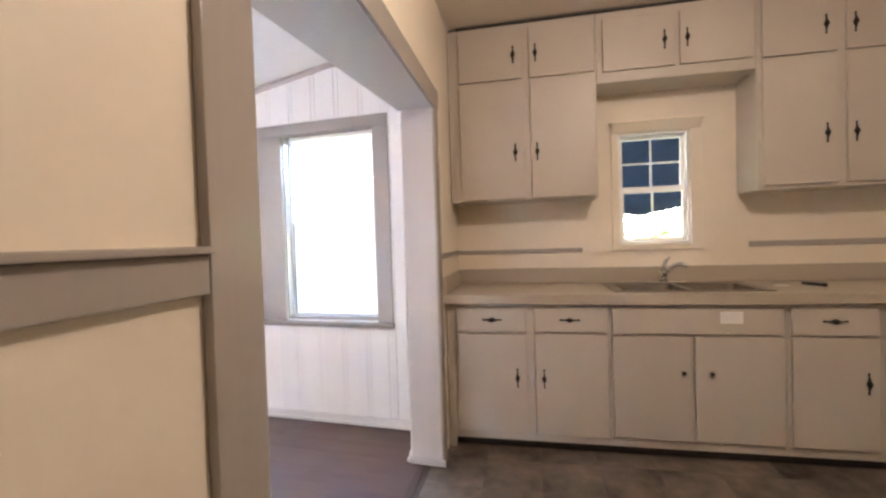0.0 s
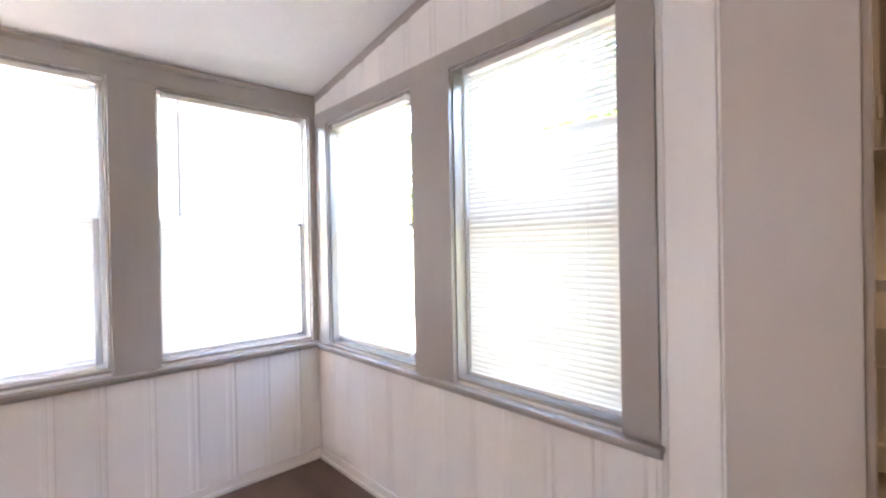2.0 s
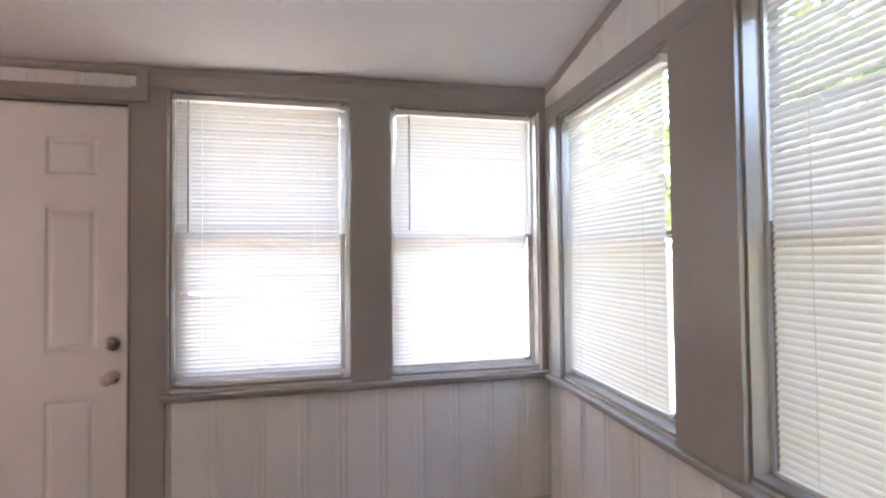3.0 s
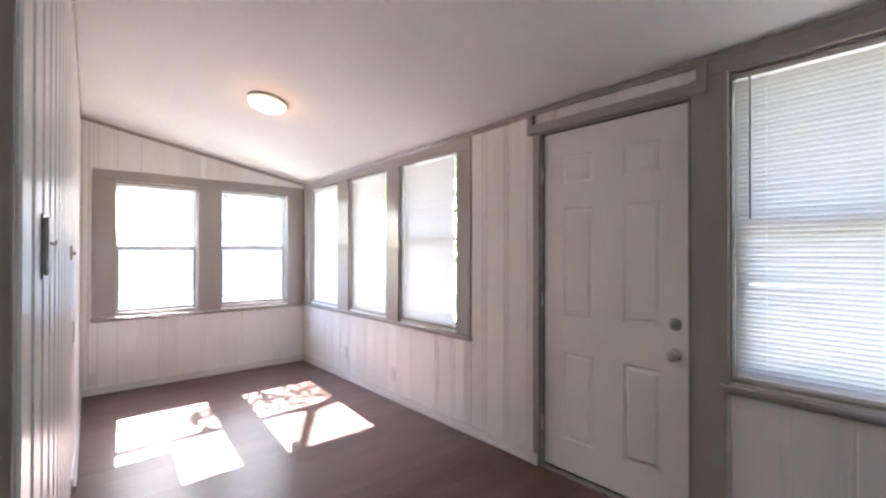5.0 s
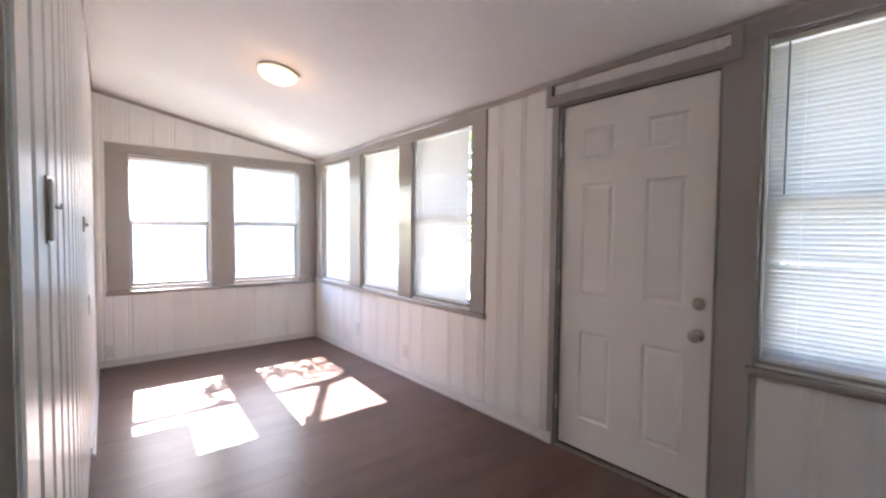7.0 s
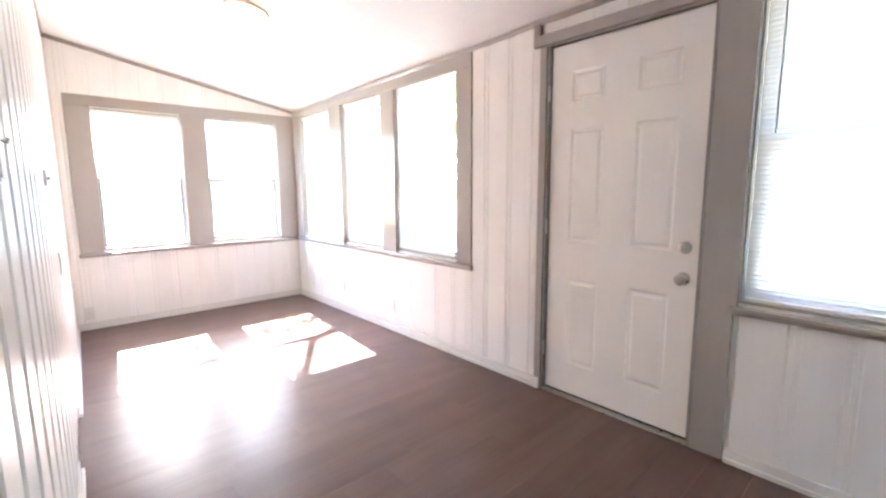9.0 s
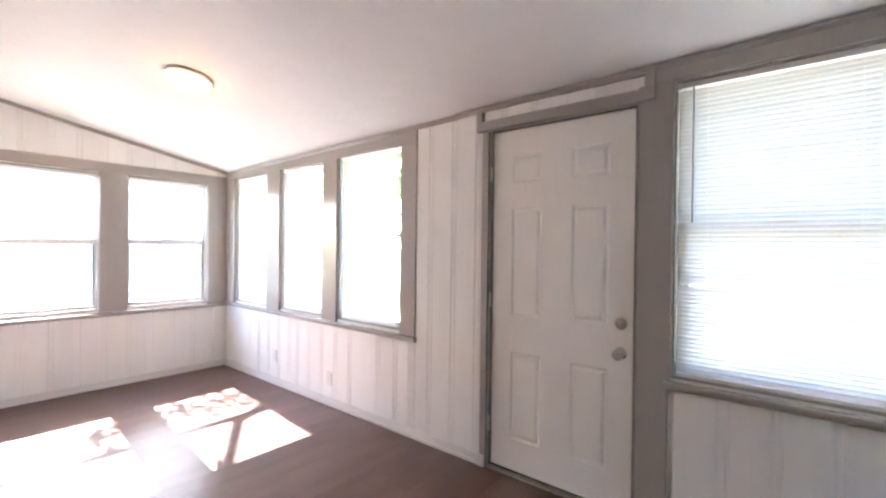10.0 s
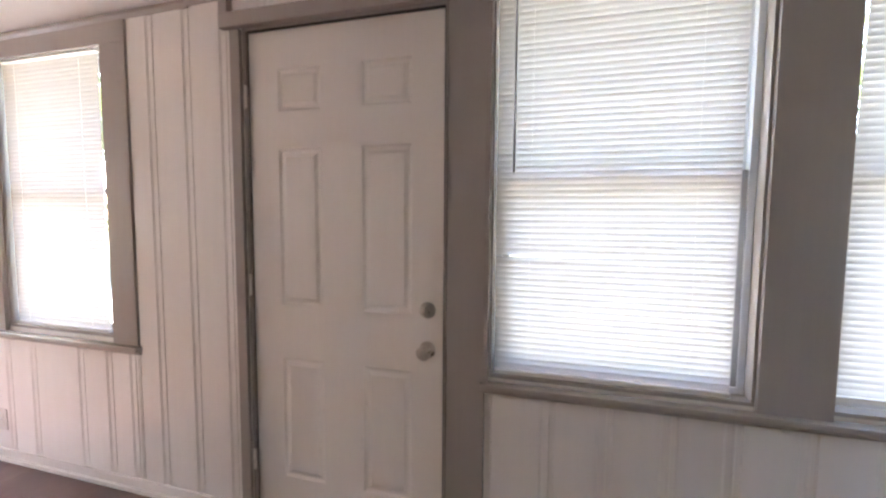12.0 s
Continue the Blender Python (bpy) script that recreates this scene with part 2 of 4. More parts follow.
# ---- porch shell ----
def wall_core(name, P, span, holes, zt, label, mat=None, thick=0.12, back=0.006):
    """A wall with openings: holes are (a0, a1, z0, z1); zt gives the top at a."""
    bm = bmesh.new()
    cuts = sorted({span[0], span[1], *[h[0] for h in holes], *[h[1] for h in holes]})
    for a0, a1 in zip(cuts, cuts[1:]):
        mid = (a0 + a1) / 2
        inside = [h for h in holes if h[0] < mid < h[1]]
        if inside:
            h = inside[0]
            if h[2] > 0.01:
                block(bm, P, a0, a1, -thick, -back, -0.02, h[2])
            block(bm, P, a0, a1, -thick, -back, h[3], zt(a0), (zt(a0), zt(a1)))
        else:
            block(bm, P, a0, a1, -thick, -back, -0.02, zt(a0), (zt(a0), zt(a1)))
    return setting(part(name, bm, mat or WHITE), label, "wall")


def planking(P, parent, runs, zt, pitch=0.19, phase=0.0, joints=()):
    """Vertical boards with a sunken channel at each joint; runs are (a0, a1, z0, z1), z1 None for up to the ceiling;
    joints: the boards' true edges, where they are known."""
    for a0, a1, z0, z1 in runs:
        edges = sorted(j for j in joints if a0 < j < a1)
        if not edges:
            k0, k1 = math.floor((a0 - phase) / pitch), math.ceil((a1 - phase) / pitch)
            edges = [e for e in (phase + k * pitch + 0.012 * math.sin(k * 12.9) for k in range(k0, k1 + 1)) if a0 < e < a1]
        edges = [a0] + edges + [a1]
        for left, right in zip(edges, edges[1:]):
            if right - left < 0.012:
                continue
            lo, hi = 0.0, 0.0105
            ch = min(0.040, (right - left) * 0.3)
            face = [(left, lo - 0.012), (left, hi - 0.004), (left + 0.004, hi), (right - ch - 0.010, hi), (right - ch, hi - 0.005),
                    (right - ch * 0.62, hi - 0.005), (right - ch * 0.55, hi - 0.003), (right - ch * 0.40, hi - 0.003), (right - ch * 0.33, hi - 0.006), (right, hi - 0.006), (right, lo - 0.012)]
            bm = bmesh.new()
            low = [bm.verts.new(P(a, n, z0)) for a, n in face]
            top = [bm.verts.new(P(a, n, z1 if z1 is not None else zt(a))) for a, n in face]
            for j in range(len(face)):
                j2 = (j + 1) % len(face)
                bm.faces.new((low[j], low[j2], top[j2], top[j]))
            bm.faces.new(low)
            bm.faces.new(top)
            part("board", bm, WHITE, parent)


WEST_JOINTS = [-6.21, -6.03, -5.83, -5.645, -5.46, -5.27, -5.09, -4.95, -4.77, -4.58, -4.39, -4.20, -3.862, -3.675, -3.525, -3.345, -3.147, -2.957,
               -2.77, -2.575, -2.39, -2.20, -2.03, -1.645, -1.46, -1.265, -1.085, -0.89, -0.70, -0.515, -0.33, -0.14]
W_OPEN = [(-1.875, -1.055, 0.748, 2.138), (-0.862, -0.055, 0.748, 2.128), (-4.405, -3.655, 0.735, 2.11), (-5.295, -4.60, 0.735, 2.09), (-6.215, -5.53, 0.735, 2.075)]
N_OPEN = [(0.160, 0.968, 0.735, 2.065), (1.225, 1.955, 0.735, 2.065)]
S_OPEN = [(0.215, 0.945, 0.725, 2.005), (1.165, 1.872, 0.725, 1.995)]
DOOR_HOLE = (-2.90, -2.03, 0.0, 2.069)


def west_top(a):
    return ceiling_at(0, a) - 0.002


def north_top(a):
    return ceiling_at(a, 0) - 0.002


def south_top(a):
    return ceiling_at(a, -6.42) - 0.002


def east_top(a):
    p = east(a, 0, 0)
    return ceiling_at(p.x, p.y) - 0.002


def pier_top(a):
    return ceiling_at(2.328, a) - 0.002


wall_west = wall_core("wall_west", west, (-6.54, 0.12), W_OPEN + [DOOR_HOLE], west_top, "white-painted vertical board wall with windows and a door")
wall_north = wall_core("wall_north", north, (-0.0, 2.328), N_OPEN, north_top, "white-painted vertical board wall with two windows")
wall_south = wall_core("wall_south", south, (-0.0, 2.40), S_OPEN, south_top, "white-painted vertical board wall with two windows")

# the house wall between porch and kitchen
bm = bmesh.new()
def prism(bm, corners, z0, z1):
    vs = [bm.verts.new((x, y, z)) for z in (z0, z1) for x, y in corners]
    n = len(corners)
    bm.faces.new(vs[:n])
    bm.faces.new(vs[n:])
    for k in range(n):
        bm.faces.new((vs[k], vs[(k + 1) % n], vs[n + (k + 1) % n], vs[n + k]))


def kitchen_x(y):
    """Where the kitchen side of the house wall stands at y."""
    return 2.4668 - 0.1051 * y


prism(bm, [(2.318, -2.066), (kitchen_x(-2.066), -2.066), (kitchen_x(-6.54), -6.54), (2.144, -6.54)], -0.02, 2.74)
prism(bm, [(2.334, 0.75), (kitchen_x(0.75), 0.75), (kitchen_x(-0.405), -0.405), (2.334, -0.405)], -0.02, 2.74)
prism(bm, [(2.334, -0.405), (kitchen_x(-0.405), -0.405), (kitchen_x(-2.066), -2.066), (2.334, -2.066)], 2.036, 2.74)
wall_house = setting(part("wall_house", bm, CREAM), "cream-painted house wall with a wide cased opening", "wall")

planking(west, wall_west, [(-6.405, -3.505, 0.05, 0.70), (-3.505, -2.955, 0.05, None), (-2.93, -1.955, 2.125, 2.195), (-1.865, -0.012, 0.05, 0.71)], west_top, joints=WEST_JOINTS)
planking(north, wall_north, [(0.012, 2.065, 0.05, 0.695), (0.012, 2.065, 2.15, None), (2.065, 2.323, 0.05, None)], north_top)
planking(south, wall_south, [(0.012, 2.045, 0.05, 0.69), (0.012, 2.045, 2.10, None), (2.045, 2.138, 0.05, None)], south_top)
planking(east, wall_house, [(0.012, EAST_LEN - 0.012, 0.05, None)], east_top, pitch=0.19)
planking(pier, wall_house, [(-0.40, -0.012, 0.05, None)], pier_top)
planking(pier, wall_house, [(-2.07, -0.40, 2.03, None)], pier_top)

# ceiling, bent to its four corner heights
bm = bmesh.new()
grid = {}
for i in range(13):
    for j in range(29):
        x, y = -0.12 + i * 2.60 / 12, -6.54 + j * 6.66 / 28
        for k, lift in enumerate((0.0, 0.08)):
            grid[i, j, k] = bm.verts.new((x, y, ceiling_at(x, y) + lift))
for i in range(12):
    for j in range(28):
        for k in (0, 1):
            bm.faces.new((grid[i, j, k], grid[i + 1, j, k], grid[i + 1, j + 1, k], grid[i, j + 1, k]))
ceiling = setting(part("ceiling", bm, CEILING), "white stippled sloping porch ceiling", "ceiling")

floor = setting(single("floor", GAP, plain, (-0.12, 2.50, -6.54, 0.12, -0.06, -0.006)), "dark brown glossy wood laminate floor", "floor")

# baseboards
for P, runs, where in ((west, [(-6.41, -2.965), (-1.88, -0.012)], wall_west), (north, [(0.012, 2.323)], wall_north),
                       (south, [(0.012, 2.13)], wall_south), (east, [(0.012, 1.72), (2.35, EAST_LEN - 0.01)], wall_house), (pier, [(-0.42, -0.012)], wall_house)):
    for a0, a1 in runs:
        bm = bmesh.new()
        block(bm, P, a0, a1, 0.0, 0.016, 0.0, 0.062)
        block(bm, P, a0, a1, 0.0165, 0.030, 0.0, 0.022)
        setting(part("baseboard", bm, BASE_WHITE, bevel=0.003), "white-painted low baseboard with shoe moulding", "baseboard")


# ceiling edge strips
def edge_strip(P, a0, a1, zt, drop=0.032, out=0.022, mat=None):
    bm = bmesh.new()
    vs = []
    for a in (a0, a1):
        z = zt(a)
        vs.append([bm.verts.new(P(a, n, zz)) for n, zz in ((0.0, z), (out, z), (out, z - drop * 0.45), (out * 0.55, z - drop), (0.0, z - drop))])
    for j in range(5):
        bm.faces.new((vs[0][j], vs[0][(j + 1) % 5], vs[1][(j + 1) % 5], vs[1][j]))
    bm.faces.new(vs[0])
    bm.faces.new(vs[1])
    return setting(part("ceiling_trim", bm, mat or TAUPE), "taupe-painted strip along the ceiling edge", "trim")


edge_strip(west, -6.40, -3.16, west_top)
edge_strip(west, -3.158, -0.015, lambda a: west_top(a) - 0.001, 0.026, 0.034)
edge_strip(north, 0.02, 2.318, north_top, 0.04)
edge_strip(south, 0.02, 2.13, south_top, 0.03)
edge_strip(east, 0.02, EAST_LEN - 0.02, east_top, 0.03)
edge_strip(pier, -0.40, -0.02, pier_top, 0.03)


# ---- window casings ----
def casing(label, P, head, sides, sill, lining):
    """Flat painted boards round a row of windows: head and sill boards, the uprights, and the linings of the openings."""
    root = setting(thing("window_casing", "", ""), label, "window trim")
    a0, a1, z0, z1, slope = head
    single("head_board", TAUPE, P, (a0, a1, 0.0, 0.020, z0, z1, slope), parent=root, bevel=0.002)
    for b0, b1, lo, hi, extra in sides:
        single("side_board", TAUPE, P, (b0, b1, 0.0, 0.020 + extra, lo, hi), parent=root, bevel=0.002)
    s0, s1, sz = sill
    bm = bmesh.new()
    block(bm, P, s0, s1, -0.001, 0.045, sz - 0.024, sz)
    soften(bm, 0.006)
    block(bm, P, s0 + 0.004, s1 - 0.004, -0.001, 0.024, sz - 0.038, sz - 0.0245)
    part("window_sill", bm, TAUPE, root)
    for o0, o1, lo, hi in lining:
        single("jamb_lining", TAUPE, P, (o0, o0 + 0.008, -0.12, -0.001, lo, hi), (o1 - 0.008, o1, -0.12, -0.001, lo, hi),
               (o0 + 0.008, o1 - 0.008, -0.12, -0.001, hi - 0.008, hi), (o0 + 0.008, o1 - 0.008, -0.12, -0.001, lo, lo + 0.012), parent=root)
    return root


casing("taupe-painted flat boards round the pair of windows by the door", west,
       (-2.0, -0.012, 2.1385, west_top(-1) - 0.028, (west_top(-2.0) - 0.028, west_top(0) - 0.028)),
       [(-1.055, -0.862, 0.72, 2.138, 0.0), (-0.055, -0.012, 0.72, 2.138, 0.0), (-1.89, -1.875, 0.72, 2.138, 0.012), (-0.862, -0.055, 2.1285, 2.138, 0.0)], (-1.905, -0.012, 0.736), W_OPEN[:2])
casing("taupe-painted flat boards round three windows in a row", west,
       (-6.40, -3.505, 2.075, 2.14, (west_top(-6.4) - 0.034, west_top(-3.505) - 0.034)),
       [(-3.655, -3.505, 0.715, 2.0745, 0.0), (-4.60, -4.405, 0.715, 2.0745, 0.0), (-5.53, -5.295, 0.715, 2.0745, 0.0), (-6.40, -6.215, 0.715, 2.0745, 0.0)],
       (-6.40, -3.49, 0.713), W_OPEN[2:])
casing("taupe-painted flat boards round the end pair of windows", north, (0.012, 2.065, 2.065, 2.145, None),
       [(0.012, 0.160, 0.725, 2.0645, 0.0), (0.968, 1.225, 0.725, 2.0645, 0.0), (1.955, 2.065, 0.725, 2.0645, 0.0)], (0.012, 2.075, 0.723), N_OPEN)
casing("taupe-painted flat boards round the sunlit pair of windows", south, (0.012, 2.045, 2.005, 2.095, None),
       [(0.012, 0.215, 0.705, 2.0045, 0.0), (0.945, 1.165, 0.705, 2.0045, 0.0), (1.872, 2.045, 0.705, 2.0045, 0.0)], (0.012, 2.055, 0.703), S_OPEN)


# ---- sash windows ----
def ring(bm, P, a0, a1, n0, n1, z0, z1, w, wb=None):
    wb = wb or w
    block(bm, P, a0, a0 + w, n0, n1, z0, z1)
    block(bm, P, a1 - w, a1, n0, n1, z0, z1)
    block(bm, P, a0 + w, a1 - w, n0, n1, z1 - w, z1)
    block(bm, P, a0 + w, a1 - w, n0, n1, z0, z0 + wb)


def sash_window(name, P, hole, mid, label, side=0.02, stile=0.028):
    a0, a1, z0, z1 = hole
    a0, a1, z0, z1 = a0 + 0.009, a1 - 0.009, z0 + 0.013, z1 - 0.009
    root = setting(thing(name, "", ""), label, "window")
    bm = bmesh.new()
    ring(bm, P, a0, a1, -0.118, -0.060, z0, z1, side)
    part("window_frame", bm, ALUMINIUM, root)
    a0, a1, z0, z1 = a0 + side + 0.001, a1 - side - 0.001, z0 + side + 0.001, z1 - side - 0.001
    for nm, lo, hi, n0, mat in (("upper_sash", mid - 0.012, z1, -0.112, ALUMINIUM), ("lower_sash", z0, mid + 0.018, -0.086, DARK_TRACK)):
        bm = bmesh.new()
        ring(bm, P, a0, a1, n0, n0 + 0.022, lo, hi, stile, stile + 0.006)
        sash = part(nm, bm, mat, root, bevel=0.002)
        pane = single("pane", GLASS, P, (a0 + stile + 0.001, a1 - stile - 0.001, n0 + 0.010, n0 + 0.013, lo + stile + 0.007, hi - stile - 0.001), parent=sash)
        pane.visible_shadow = False
    single("sash_lock", DARK_TRACK, P, ((a0 + a1) / 2 - 0.03, (a0 + a1) / 2 + 0.03, -0.063, -0.050, mid + 0.019, mid + 0.030), parent=root, bevel=0.002)
    if P is south:
        single("meeting_rail", ALUMINIUM, P, (a0 + 0.001, a1 - 0.001, -0.0635, -0.050, mid - 0.032, mid + 0.0185), parent=root, label="pale painted meeting rail", bevel=0.003)
    return root


WINDOWS = [("window_1", west, W_OPEN[0], 1.455), ("window_2", west, W_OPEN[1], 1.455), ("window_3", west, W_OPEN[2], 1.425), ("window_4", west, W_OPEN[3], 1.415),
           ("window_5", west, W_OPEN[4], 1.41), ("window_6", north, N_OPEN[0], 1.415), ("window_7", north, N_OPEN[1], 1.415), ("window_8", south, S_OPEN[0], 1.372), ("window_9", south, S_OPEN[1], 1.368)]
for name, P, hole, mid in WINDOWS:
    slim = name != "window_1"
    sash_window(name, P, hole, mid, "double-hung sash window with weathered grey lower sash", 0.010 if slim else 0.02, 0.015 if slim else 0.028)


# ---- mini blinds ----
def slat_mesh(width, tilt):
    """One curved slat, centred, along x."""
    bm = bmesh.new()
    c, s = math.cos(radians(tilt)), math.sin(radians(tilt))
    prof = [(-0.013, 0.0), (-0.0065, 0.0016), (0.0, 0.0021), (0.0065, 0.0016), (0.013, 0.0)]
    rows = []
    for u, h in prof:
        y, z = u * c - h * s, u * s + h * c
        rows.append((bm.verts.new((-width / 2, y, z)), bm.verts.new((width / 2, y, z))))
    for (a, b), (c2, d) in zip(rows, rows[1:]):
        bm.faces.new((a, b, d, c2))
    me = bpy.data.meshes.new("slat")
    bm.to_mesh(me)
    bm.free()
    me.materials.append(SLAT)
    for f in me.polygons:
        f.use_smooth = True
    return me


def blind(P, hole, left, right, bottom, label, wand="", bad=(), tilt=72, top=None, lean=0.0):
    """A mini blind from its head rail down to bottom; bad: rows of (slat, drop, turn) that hang out of line; lean: how far it drifts sideways at the foot."""
    a0, a1 = left, right
    z1 = (top or hole[3]) - 0.012
    root = thing("mini_blind", label, "blind", "mini blinds at the porch windows")
    wide, mid = a1 - a0, (a0 + a1) / 2
    nc = -0.030
    single("head_rail", PLASTIC, P, (a0 - 0.004, a1 + 0.004, nc - 0.013, nc + 0.014, z1 - 0.026, z1), parent=root, bevel=0.002)
    for e in (a0 - 0.006, a1 - 0.012):
        single("bracket", PLASTIC, P, (e, e + 0.018, nc - 0.015, nc + 0.018, z1 - 0.030, z1 + 0.003), parent=root, bevel=0.002)
    single("bottom_rail", PLASTIC, P, (a0 - lean, a1 - lean, nc - 0.012, nc + 0.012, bottom, bottom + 0.016), parent=root, bevel=0.003)
    me = slat_mesh(wide, tilt)
    turn = Matrix((P(1, 0, 0) - P(0, 0, 0), P(0, 1, 0) - P(0, 0, 0), Vector((0, 0, 1)))).transposed().to_4x4()
    if turn.determinant() < 0:
        turn = turn @ Matrix.Diagonal((-1, 1, 1, 1))
    count = int((z1 - 0.035 - bottom - 0.02) / 0.0205)
    step = (z1 - 0.035 - bottom - 0.022) / count
    rng = random.Random(len(label) + count)
    off = {row[0]: row[1:] for row in bad}
    for k in range(count):
        z = bottom + 0.030 + k * step
        drop, roll = off.get(k, (0.0, rng.uniform(-0.12, 0.12)))
        ob = new("slat", me)
        ob.matrix_world = Matrix.Translation(P(mid - lean * (z1 - z) / (z1 - bottom), nc, z + drop + rng.uniform(-0.0008, 0.0008))) @ turn @ pose(0, 0, 0, rng.uniform(-3, 3), roll, 0)
        ob.parent = root
    bm = bmesh.new()
    for a in (a0 + wide * 0.16, a1 - wide * 0.16):
        for n in (nc - 0.011, nc + 0.011):
            block(bm, P, a - 0.0006, a + 0.0006, n - 0.0004, n + 0.0004, bottom + 0.01, z1 - 0.02)
    part("ladder_cord", bm, SLAT, root)
    if wand:
        bm = bmesh.new()
        a, low = wand
        tube(bm, [P(a, nc + 0.022, z1 - 0.03), P(a, nc + 0.024, low + 0.02), P(a, nc + 0.024, low)], 0.0035, 8)
        part("tilt_wand", bm, GREY_PLASTIC, root, "grey clear tilt wand", smooth=True)
    return root


LABEL = "white vinyl mini blind lowered and tilted nearly shut"
blind(west, W_OPEN[0], -1.862, -1.113, 0.757, "white vinyl mini blind lowered, one slat bent and sagging", (-1.80, 1.475), tilt=76, bad=[(19, -0.002, 0.7), (20, 0.001, -0.25)])
blind(west, W_OPEN[1], -0.826, -0.105, 0.785, "white vinyl mini blind lowered a little short of the sill", (-0.76, 1.49), tilt=-75, lean=0.030)
blind(west, W_OPEN[2], -4.385, -3.735, 0.745, LABEL, tilt=79)
blind(west, W_OPEN[3], -5.275, -4.690, 0.745, LABEL, tilt=79)
blind(west, W_OPEN[4], -6.195, -5.610, 0.745, LABEL, tilt=79)
blind(north, N_OPEN[0], 0.195, 0.888, 0.775, LABEL, tilt=-62)
blind(north, N_OPEN[1], 1.285, 1.940, 0.765, "white vinyl mini blind lowered, a few slats crooked", "", [(45, -0.006, -0.7), (46, 0.002, 0.5)], tilt=-64)

# what is left of a blind at an end window: a crooked head rail and a few hanging slats
left_over = thing("broken_blind", "broken white blind with a crooked head rail and loose slats", "blind")


def crooked(a, n, z):
    return south(a, n, z + (a - 0.22) * 0.022)


single("head_rail", PLASTIC, crooked, (0.235, 0.925, -0.045, -0.018, 1.948, 1.972), parent=left_over, bevel=0.002)
for k in range(3):
    bm = bmesh.new()
    rows = []
    for j in range(7):
        t = j / 6
        c = south(0.915 - 0.05 * t - 0.012 * k, -0.030 + 0.006 * k, 1.955 - (0.11 + 0.03 * k) * t)
        rows.append((bm.verts.new(c + Vector((-0.012, 0.004 * t, 0))), bm.verts.new(c + Vector((0.012, -0.004 * t, -0.004)))))
    for (v0, v1), (v2, v3) in zip(rows, rows[1:]):
        bm.faces.new((v0, v1, v3, v2))
    part("slat", bm, SLAT, left_over, smooth=True)

# the blind beside it: drawn up into a bunch, with a torn part still hanging
torn = thing("mini_blind", "white vinyl mini blind drawn up, a torn half still hanging", "blind", "mini blinds at the porch windows")
single("head_rail", PLASTIC, south, (1.180, 1.858, -0.045, -0.016, 1.957, 1.984), parent=torn, bevel=0.002)
for e in (1.176, 1.844):
    single("bracket", PLASTIC, south, (e, e + 0.018, -0.047, -0.012, 1.953, 1.986), parent=torn, bevel=0.002)
bunch, hanging = slat_mesh(0.668, -8), slat_mesh(0.318, 74)
for me, a, count, top, step in ((bunch, 1.519, 9, 1.950, 0.0058), (hanging, 1.688, 20, 1.888, 0.0205)):
    for k in range(count):
        ob = new("slat", me)
        ob.matrix_world = Matrix.Translation(south(a + 0.004 * math.sin(k * 2.3), -0.030, top - k * step)) @ pose(0, 0, 0, 2.0 * math.sin(k * 1.7), 0.4 * math.sin(k * 0.9) - (0.8 if me is hanging else 0.0), 0)
        ob.parent = torn
bm = bmesh.new()
tube(bm, [south(1.80, -0.010, 1.955), south(1.797, -0.008, 1.70), south(1.797, -0.008, 1.47)], 0.0035, 8)
part("tilt_wand", bm, GREY_PLASTIC, torn, "grey clear tilt wand", smooth=True)

# ---- porch door ----
door_1 = setting(thing("door_1", "", "", at=(0, 0, 0)), "closed white six-panel entry door with nickel lock and knob", "door")


def panel_slab(name, P, a0, a1, z0, z1, n_back, n_front, acuts, zcuts, mat, parent):
    """A door leaf whose panels are sunk and raised again; acuts and zcuts are (from, to) of the panels."""
    bm = bmesh.new()
    xs = sorted({a0, a1, *[v for c in acuts for v in c]})
    zs = sorted({z0, z1, *[v for c in zcuts for v in c]})
    vs = {(x, z): bm.verts.new(P(x, n_front, z)) for x in xs for z in zs}
    marked = []
    for x0, x1 in zip(xs, xs[1:]):
        for c0, c1 in zip(zs, zs[1:]):
            f = bm.faces.new((vs[x0, c0], vs[x1, c0], vs[x1, c1], vs[x0, c1]))
            if (x0, x1) in acuts and (c0, c1) in zcuts:
                marked.append(f)
    edge = [e for e in bm.edges if e.is_boundary]
    out = bmesh.ops.extrude_edge_only(bm, edges=edge)
    moved = [v for v in out["geom"] if isinstance(v, bmesh.types.BMVert)]
    shift = P(0, n_back, 0) - P(0, n_front, 0)
    for v in moved:
        v.co += shift
    bm.normal_update()
    inward = (P(0, -1, 0) - P(0, 0, 0))
    for thick, depth in ((0.010, 0.0065), (0.010, 0.0), (0.013, -0.0055)):
        done = bmesh.ops.inset_individual(bm, faces=marked, thickness=thick, depth=0.0, use_even_offset=True)
        for f in marked:
            for v in f.verts:
                v.co += inward * depth
    me = bpy.data.meshes.new(name)
    bmesh.ops.recalc_face_normals(bm, faces=list(bm.faces))
    bm.to_mesh(me)
    bm.free()
    me.materials.append(mat)
    ob = new(name, me)
    ob.parent = parent
    return ob


